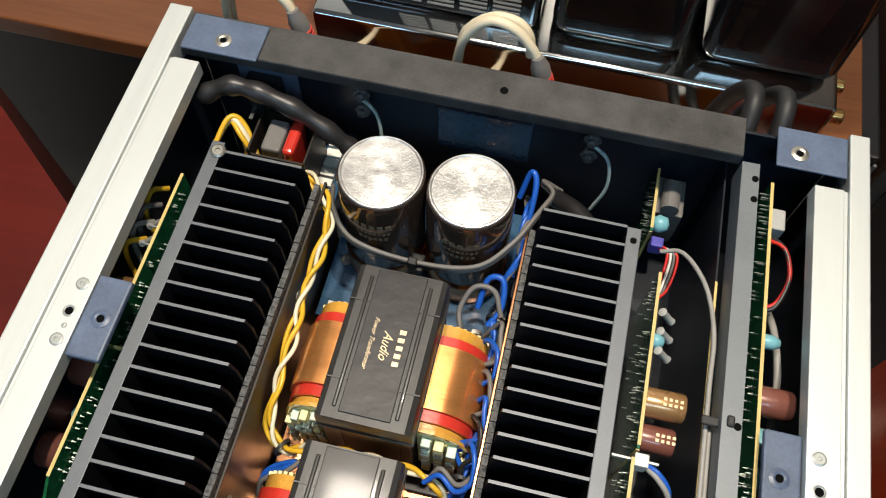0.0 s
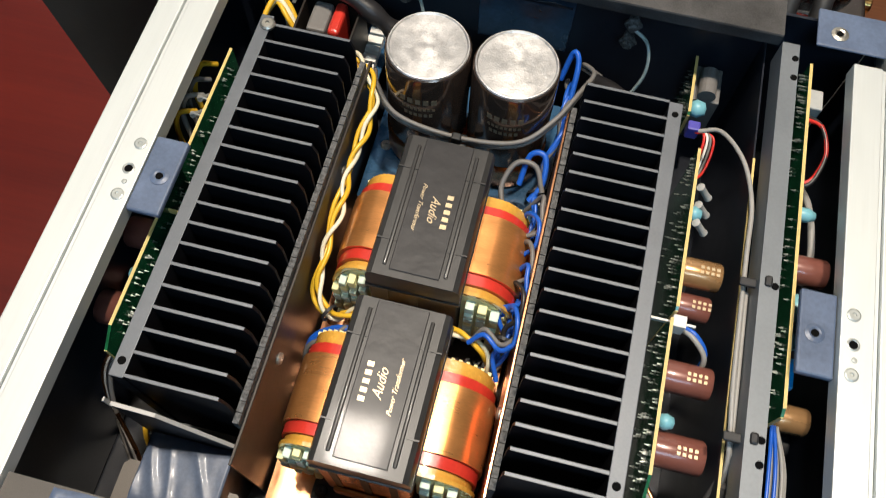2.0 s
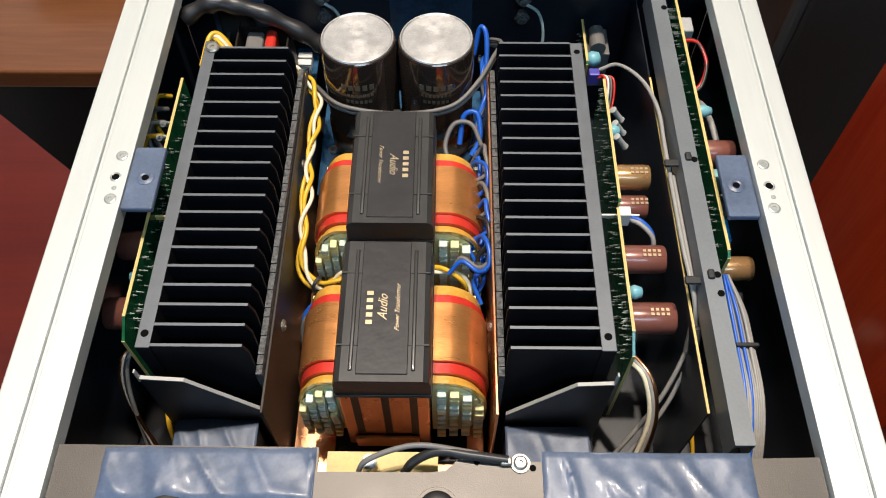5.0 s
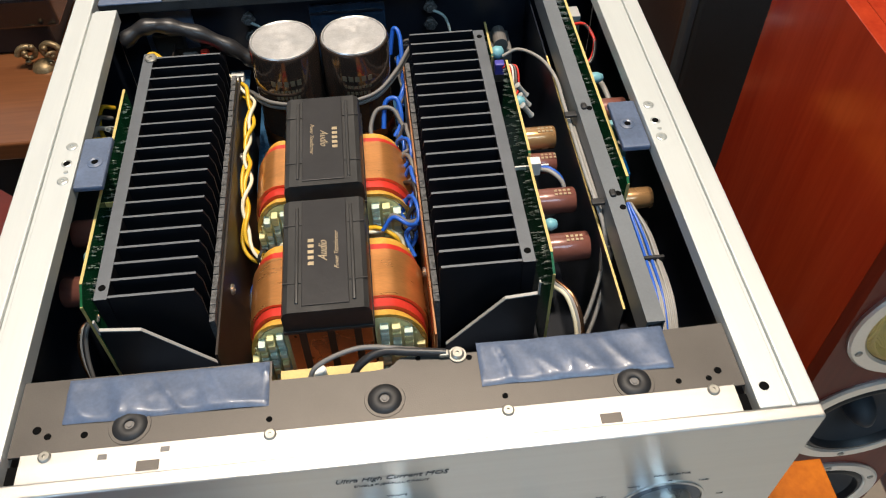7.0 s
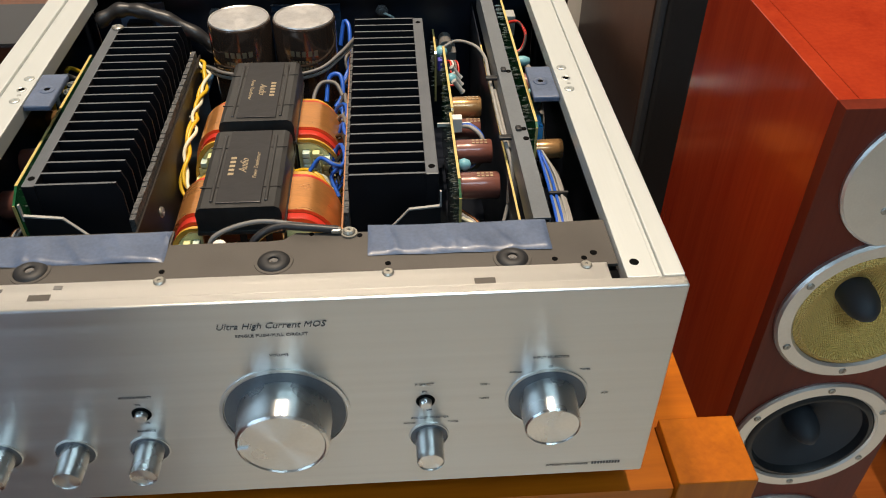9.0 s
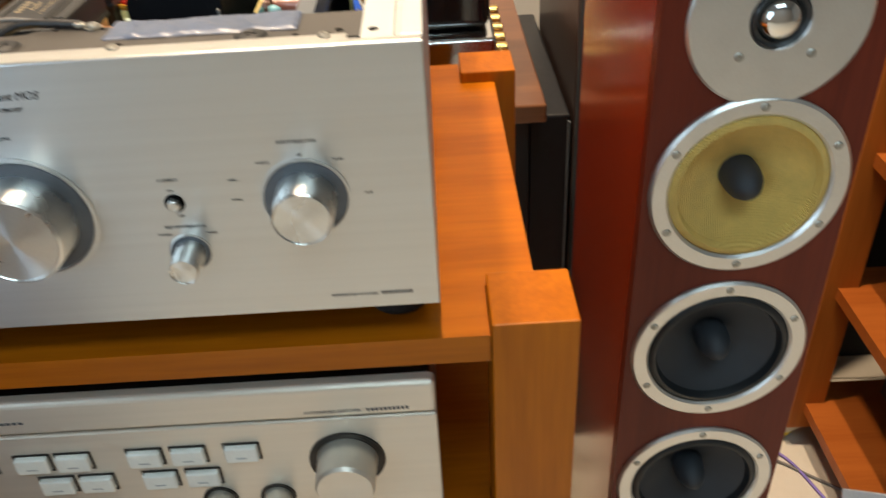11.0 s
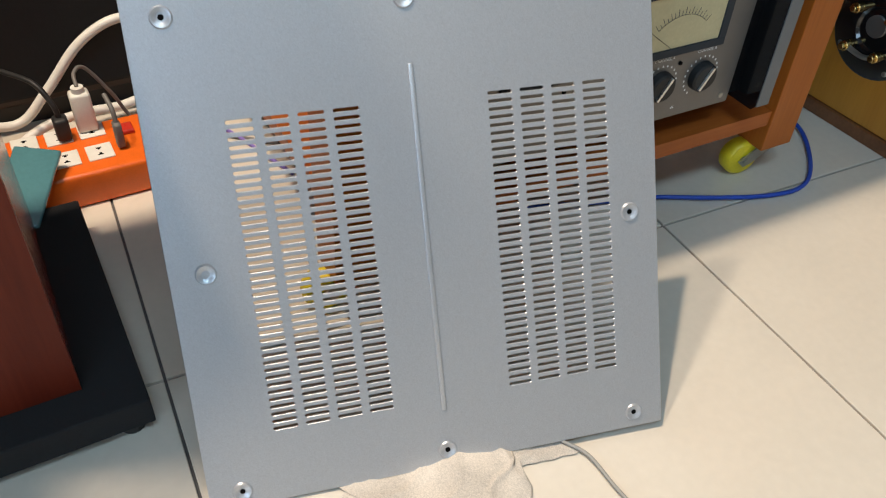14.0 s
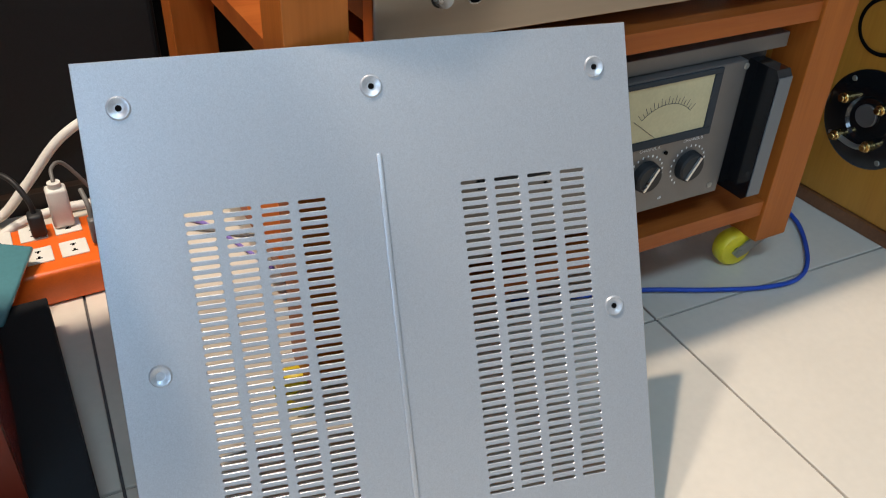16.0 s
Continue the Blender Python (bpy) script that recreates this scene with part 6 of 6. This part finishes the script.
part("switch", bx(0.672, 0.690, 0.575, 0.598, 0.0475, 0.0535, 0.002), REDTAPE, P)
part("flex_guard", tube([(0.711, 0.590, 0.024), (0.735, 0.588, 0.020)], 0.006, 12), REDTAPE, P, "red cable guard", smooth=50)
solid("mains_plug", join(bx(0.625, 0.650, 0.596, 0.618, 0.0506, 0.105, 0.004), cy((0.6375, 0.607, 0.104), (0.6375, 0.607, 0.112), 0.008, 14)), WHITEP, "white mains plug standing in a power strip", "plug", smooth=50)
solid("mains_plug", join(bx(0.662, 0.672, 0.541, 0.557, 0.0506, 0.085, 0.003), tube([(0.667, 0.549, 0.082), (0.667, 0.556, 0.100), (0.664, 0.575, 0.112)], 0.003)), GREYW, "slim grey mains plug in a power strip", "plug", smooth=50)
solid("mains_plug", join(bx(0.598, 0.616, 0.585, 0.606, 0.0506, 0.082, 0.004), tube([(0.607, 0.596, 0.080), (0.604, 0.600, 0.100), (0.590, 0.620, 0.122), (0.560, 0.66, 0.125)], 0.0035)), RUBBER, "black mains plug and flex in a power strip", "plug", smooth=50)
solid("power_cable", tube([(0.6375, 0.607, 0.112), (0.640, 0.625, 0.122), (0.655, 0.640, 0.118), (0.680, 0.640, 0.075), (0.700, 0.640, 0.030), (0.740, 0.610, 0.004), (0.790, 0.600, 0.004), (0.840, 0.560, 0.004), (0.89, 0.52, 0.004)], 0.0025), GREYW, "thin dark flex trailing from a plug", "cable", smooth=60)
solid("power_cable", tube([(0.500, 0.675, 0.050), (0.560, 0.680, 0.036), (0.605, 0.685, 0.072), (0.660, 0.690, 0.128), (0.715, 0.692, 0.152), (0.762, 0.690, 0.135), (0.776, 0.686, 0.098), (0.755, 0.680, 0.052), (0.700, 0.672, 0.036), (0.640, 0.665, 0.040), (0.585, 0.655, 0.036), (0.520, 0.640, 0.010), (0.46, 0.640, 0.008)], 0.0065, 12), WHITEP, "thick white cable looped behind a power strip", "cable", smooth=60)
solid("power_cable", tube([(0.735, 0.588, 0.020), (0.760, 0.640, 0.006), (0.811, 0.604, 0.004), (0.843, 0.514, 0.004), (0.86, 0.46, 0.004)], 0.0028), mat("violet_flex", (0.22, 0.16, 0.50), 0.4), "thin violet cable on the floor", "cable", smooth=60)
solid("speaker_cable", tube([(1.10, 0.26, 0.005), (1.20, 0.225, 0.005), (1.267, 0.203, 0.005), (1.339, 0.167, 0.005), (1.408, 0.138, 0.005), (1.466, 0.130, 0.005), (1.515, 0.155, 0.005), (1.570, 0.215, 0.005), (1.589, 0.260, 0.008), (1.600, 0.330, 0.02)], 0.0031, 10), mat("blue_cable_jacket", (0.02, 0.07, 0.42), 0.45), "blue speaker cable on the floor under a rack", "cable", smooth=60)
solid("audio_lead", tube([(0.930, -0.060, 0.006), (0.944, -0.085, 0.005), (0.946, -0.125, 0.004), (0.950, -0.165, 0.004), (0.96, -0.25, 0.004)], 0.0019), LGREYW, "grey lead on the tiles under a cover", "cable", smooth=60)
for pts, m_, lab in (([(0.10, 0.62, 0.006), (0.20, 0.66, 0.006), (0.275, 0.700, 0.006), (0.340, 0.690, 0.006), (0.368, 0.613, 0.006), (0.330, 0.560, 0.006), (0.280, 0.519, 0.006), (0.22, 0.49, 0.006)], CABLEWHITE, "pale cable lying in loops on the floor"),
                     ([(0.284, 0.618, 0.004), (0.330, 0.655, 0.006), (0.363, 0.700, 0.012), (0.380, 0.735, 0.03)], RUBBER, "black cable on the floor behind a rack"),
                     ([(0.300, 0.600, 0.010), (0.350, 0.640, 0.010), (0.372, 0.600, 0.010), (0.360, 0.560, 0.008), (0.330, 0.590, 0.008), (0.350, 0.640, 0.014)], CABLEWHITE, "pale cable lying in loops on the floor")):
    solid("loose_cable", tube(pts, 0.0032), m_, lab, "cable", smooth=60)
q = bx(-0.027, 0.027, -0.058, 0.058, -0.004, 0.004, 0.003, 3)
bmesh.ops.transform(q, matrix=pose(0.548, 0.492, 0.062, 14, 8, -24), verts=q.verts)
ph = solid("phone", q, mat("teal_glass_back", (0.10, 0.26, 0.30), 0.12, 0.1, 0.1, 10, 200, 0.02, coat=0.8), "teal glass-backed phone propped on a power strip", "phone", smooth=50)

# ---- dark red cabinet beside the first rack ----
t = thing("side_cabinet", (-0.62, 0.15, 0), "dark red lacquered cabinet beside a rack", "cabinet")
RED = [(-0.298, 0.340), (-0.620, 0.596), (-1.05, 0.10), (-0.80, -0.55), (-0.298, -0.55)]
part("carcass", prism(RED, 2, 0.0, 0.878, 0.003), LACQUER, t, "dark red lacquered carcass")
part("top_board", prism([(x * 1.004 - 0.0001, y * 1.004) for x, y in RED], 2, 0.8782, 0.900, 0.003), LACQUER, t)

# ---- rear table and the valve amplifier on it ----
t = thing("side_table", (-0.4, 0.95, 0), "brown wooden table with a dark front", "table")
part("table_top", bx(-1.30, 0.372, 0.655, 1.30, 0.672, 0.700, 0.003), TABLEWOOD, t, "brown wooden top")
part("table_body", bx(-1.27, 0.352, 0.690, 1.28, 0.0, 0.6718, 0.002), BLACK, t, "black carcass")
V = thing("valve_amplifier", (0.04, 0.85, 0.70), "polished steel valve amplifier with black transformer covers", "amplifier")
part("chassis", bx(-0.235, 0.306, 0.672, 1.02, 0.716, 0.792, 0.006, 3), CHROME, V, "polished steel chassis", smooth=40)
part("transformer_cover", bx(-0.218, 0.000, 0.700, 0.86, 0.7925, 0.965, 0.010, 4), BLACKGLOSS, V, "black cover with vent slots", smooth=40)
for x0, x1 in ((0.012, 0.150), (0.164, 0.300)):
    part("transformer_cover", bx(x0, x1, 0.698, 0.86, 0.7925, 0.975, 0.018, 5), BLACKGLOSS, V, "black rounded transformer cover", smooth=40)
for k in range(4):
    for i in range(6):
        part("vent_slot", bx(-0.150 + 0.034 * k, -0.122 + 0.034 * k, 0.6992, 0.7002, 0.806 + 0.006 * i, 0.8085 + 0.006 * i), EDGE, V)
for k in range(6):
    part("binding_post", join(cy((0.305, 0.700 + 0.040 * k, 0.752), (0.326, 0.700 + 0.040 * k, 0.752), 0.0085, 16, 0.0015), cy((0.305, 0.700 + 0.040 * k, 0.752), (0.310, 0.700 + 0.040 * k, 0.752), 0.011, 16, 0.001)), BRASS, V, "brass binding post", smooth=40)
for x in (-0.20, 0.27):
    for y in (0.70, 0.98):
        part("foot", cy((x, y, 0.7002), (x, y, 0.7165), 0.016, 18, 0.002), RUBBER, V)


def rca_pair(x):
    c = thing("interconnect_cable", (x, 0.455, 0.95), "cream audio cable with black red-banded plug behind the amplifier", "cable", "interconnect cables")
    p = part("plug", lathe([(0, 0), (0.0055, 0), (0.0062, 0.003), (0.0062, 0.020), (0.0048, 0.024), (0.0040, 0.028), (0, 0.028)], (x + 0.006, 0.450, 1.018), (-0.30, 0.10, 0.90), 20), GREYW, c, "dark metal plug", smooth=40)
    part("tail", cy((x + 0.006, 0.450, 1.0185), (x + 0.010, 0.447, 0.985), 0.0045, 14), GREYW, c)
    for h in (0.003, 0.0065, 0.010):
        part("red_band", lathe([(0.0060, h), (0.0068, h + 0.0006), (0.0068, h + 0.0020), (0.0060, h + 0.0026)], (x + 0.006, 0.450, 1.018), (-0.30, 0.10, 0.90), 20), REDTAPE, p)
    for k in range(2):
        d = 0.008 * k
        part("cable", tube([(x - 0.003 - d * 0.6, 0.454 + d, 1.042 - d), (x - 0.008 - d * 0.3, 0.455 + d, 1.050), (x - 0.019, 0.457 + d, 1.060 - d * 0.2), (x - 0.034, 0.458 + d, 1.063 - d * 0.6), (x - 0.046 - d * 0.2, 0.459 + d, 1.050 - d * 0.6), (x - 0.054, 0.460 + d, 1.026), (x - 0.058, 0.464 + d, 0.960), (x - 0.058, 0.50, 0.86), (x - 0.055, 0.60, 0.735), (x - 0.06 - d, 0.661, 0.7095)], 0.0031, 10), CABLEWHITE, c, smooth=60)


rca_pair(0.018)
rca_pair(-0.141)
for x in (0.152, 0.172):
    solid("mains_lead", tube([(x, 0.436, 0.985), (x + 0.002, 0.455, 1.015), (x + 0.003, 0.480, 1.020), (x + 0.002, 0.520, 0.960), (x, 0.560, 0.85), (x + 0.01, 0.62, 0.735), (x + 0.02, 0.655, 0.7085)], 0.0062, 12), RUBBER, "black cable behind the opened amplifier", "cable", smooth=60)


def ornament():
    """A small cast scroll foot."""
    bms = []
    for s, sz in ((1, 1.0), (-1, 0.8)):
        pts = []
        for i in range(22):
            a = i * 0.42
            r = (0.030 - 0.0012 * i) * sz
            pts.append((-0.452 + s * 0.028 + r * math.cos(a) * s, 0.812 + 0.012 * math.sin(a * 0.5), 0.738 + r * math.sin(a)))
        bms.append(sweep([Vector(p) for p in pts], [0.0085 - 0.0002 * i for i in range(22)], 9))
    bms.append(lathe([(0, 0), (0.030, 0.0), (0.026, 0.010), (0.012, 0.018), (0, 0.020)], (-0.452, 0.812, 0.7003), (0, 0, 1), 20))
    for i in range(7):
        bms.append(lathe([(0, -0.008), (0.006, -0.005), (0.008, 0), (0.006, 0.005), (0, 0.008)], (-0.452 + 0.034 * math.cos(i * 0.9), 0.808, 0.735 + 0.030 * math.sin(i * 0.9)), (0, 1, 0.3), 10))
    return join(*bms)


ob = solid("ornament", ornament(), mat("antique_bronze", (0.26, 0.19, 0.10), 0.45, 0.7, 0.3, 120, 500, 0.4), "carved antique bronze scroll foot on a table", "ornament", smooth=60)
ob.matrix_basis = Matrix.Translation((-0.452, 0.812, 0.7003)) @ Matrix.Diagonal((0.55, 0.55, 0.55, 1)) @ Matrix.Translation((0.452, -0.812, -0.7003))
solid("display_box", bx(-0.58, -0.42, 0.840, 0.990, 0.745, 0.790, 0.004), BLACKGLOSS, "black lacquered box on a scroll foot", "box")
solid("box_stand", bx(-0.56, -0.44, 0.85, 0.98, 0.7003, 0.7448, 0.003), BLACK, "black block under a lacquered box", "stand")

t = thing("equipment_case", (0.389, 0.95, 0), "black equipment case with brass-edged ledge beside a table", "case")
part("body", bx(0.358, 0.421, 0.745, 1.20, 0.0, 0.64, 0.004), BLACK, t, "black case")
part("corner_strip", bx(0.4165, 0.4205, 0.7405, 0.7448, 0.13, 0.63, 0.0008), GREY, t, "thin pale metal corner strip")
part("ledge", bx(0.356, 0.4225, 0.7180, 0.7447, 0.060, 0.078, 0.002), TABLEWOOD, t, "brown wooden ledge")
for z in (0.084, 0.108):
    part("brass_trim", bx(0.357, 0.4160, 0.7340, 0.7447, z, z + 0.005, 0.001), BRASS, t, "worn brass trim")
for z in (0.17, 0.29):
    part("knob", lathe([(0, 0.012), (0.006, 0.011), (0.008, 0.006), (0.006, 0.0)], (0.372, 0.7447, z), (0, -1, 0), 18), CHROME, t, "small bright knob", smooth=50)

# ---- black cabinet behind the second rack ----
t = thing("tall_cabinet", (1.25, 0.98, 0), "tall plain black cabinet behind a rack", "cabinet")
part("carcass", bx(0.820, 1.75, 0.86, 1.20, 0.0, 1.62, 0.003), GRILLE, t, "black carcass")
part("cornice", bx(0.818, 1.755, 0.855, 1.205, 1.6205, 1.650, 0.003), GRILLE, t)

# ---- floor tiles ----
def tile_mesh(s):
    bm = bx(0.0015, s - 0.0015, 0.0015, s - 0.0015, -0.0038, 0.0, 0.0)
    top = [e for e in bm.edges if all(v.co.z > -0.001 for v in e.verts)]
    bmesh.ops.bevel(bm, geom=top, offset=0.0008, segments=1, affect="EDGES")
    me = bpy.data.meshes.new("tile")
    bm.to_mesh(me)
    bm.free()
    me.materials.append(FLOORT)
    return me


fl = bpy.data.objects["floor"]
TS, tm = 0.629, tile_mesh(0.629)
for i in range(-7, 5):
    for j in range(-6, 5):
        o = pose(1.245, 0.155, 0, 0, 0, -3.2) @ Matrix.Translation((i * TS, j * TS, 0))
        c = o @ Vector((TS / 2, TS / 2, 0))
        if X0 - 0.35 < c.x < X1 + 0.35 and Y0 - 0.35 < c.y < Y1 + 0.35:
            ob = new("tile", tm)
            ob.parent = fl
            ob.matrix_basis = o

# ---- ceiling fittings ----
for x, y in ((-0.295, 0.456), (0.24, 0.42)):
    d = thing("ceiling_lamp", (x, y, 3.10), "white recessed square ceiling lamp", "lamp", "ceiling lamps")
    part("bezel", join(bx(x - 0.10, x + 0.10, y - 0.10, y - 0.085, 3.075, 3.0998), bx(x - 0.10, x + 0.10, y + 0.085, y + 0.10, 3.075, 3.0998),
                       bx(x - 0.10, x - 0.085, y - 0.0849, y + 0.0849, 3.075, 3.0998), bx(x + 0.085, x + 0.10, y - 0.0849, y + 0.0849, 3.075, 3.0998)), WHITEP, d)
# unseen housing, added to go with the cool overhead fill
d = thing("ceiling_lamp", (0.45, -1.35, 3.10), "unseen panel added to house the cool ceiling fill", "lamp", "ceiling lamps")
part("housing", bx(-0.38, 1.28, -1.68, -1.02, 3.070, 3.0998, 0.002), WHITEP, d)
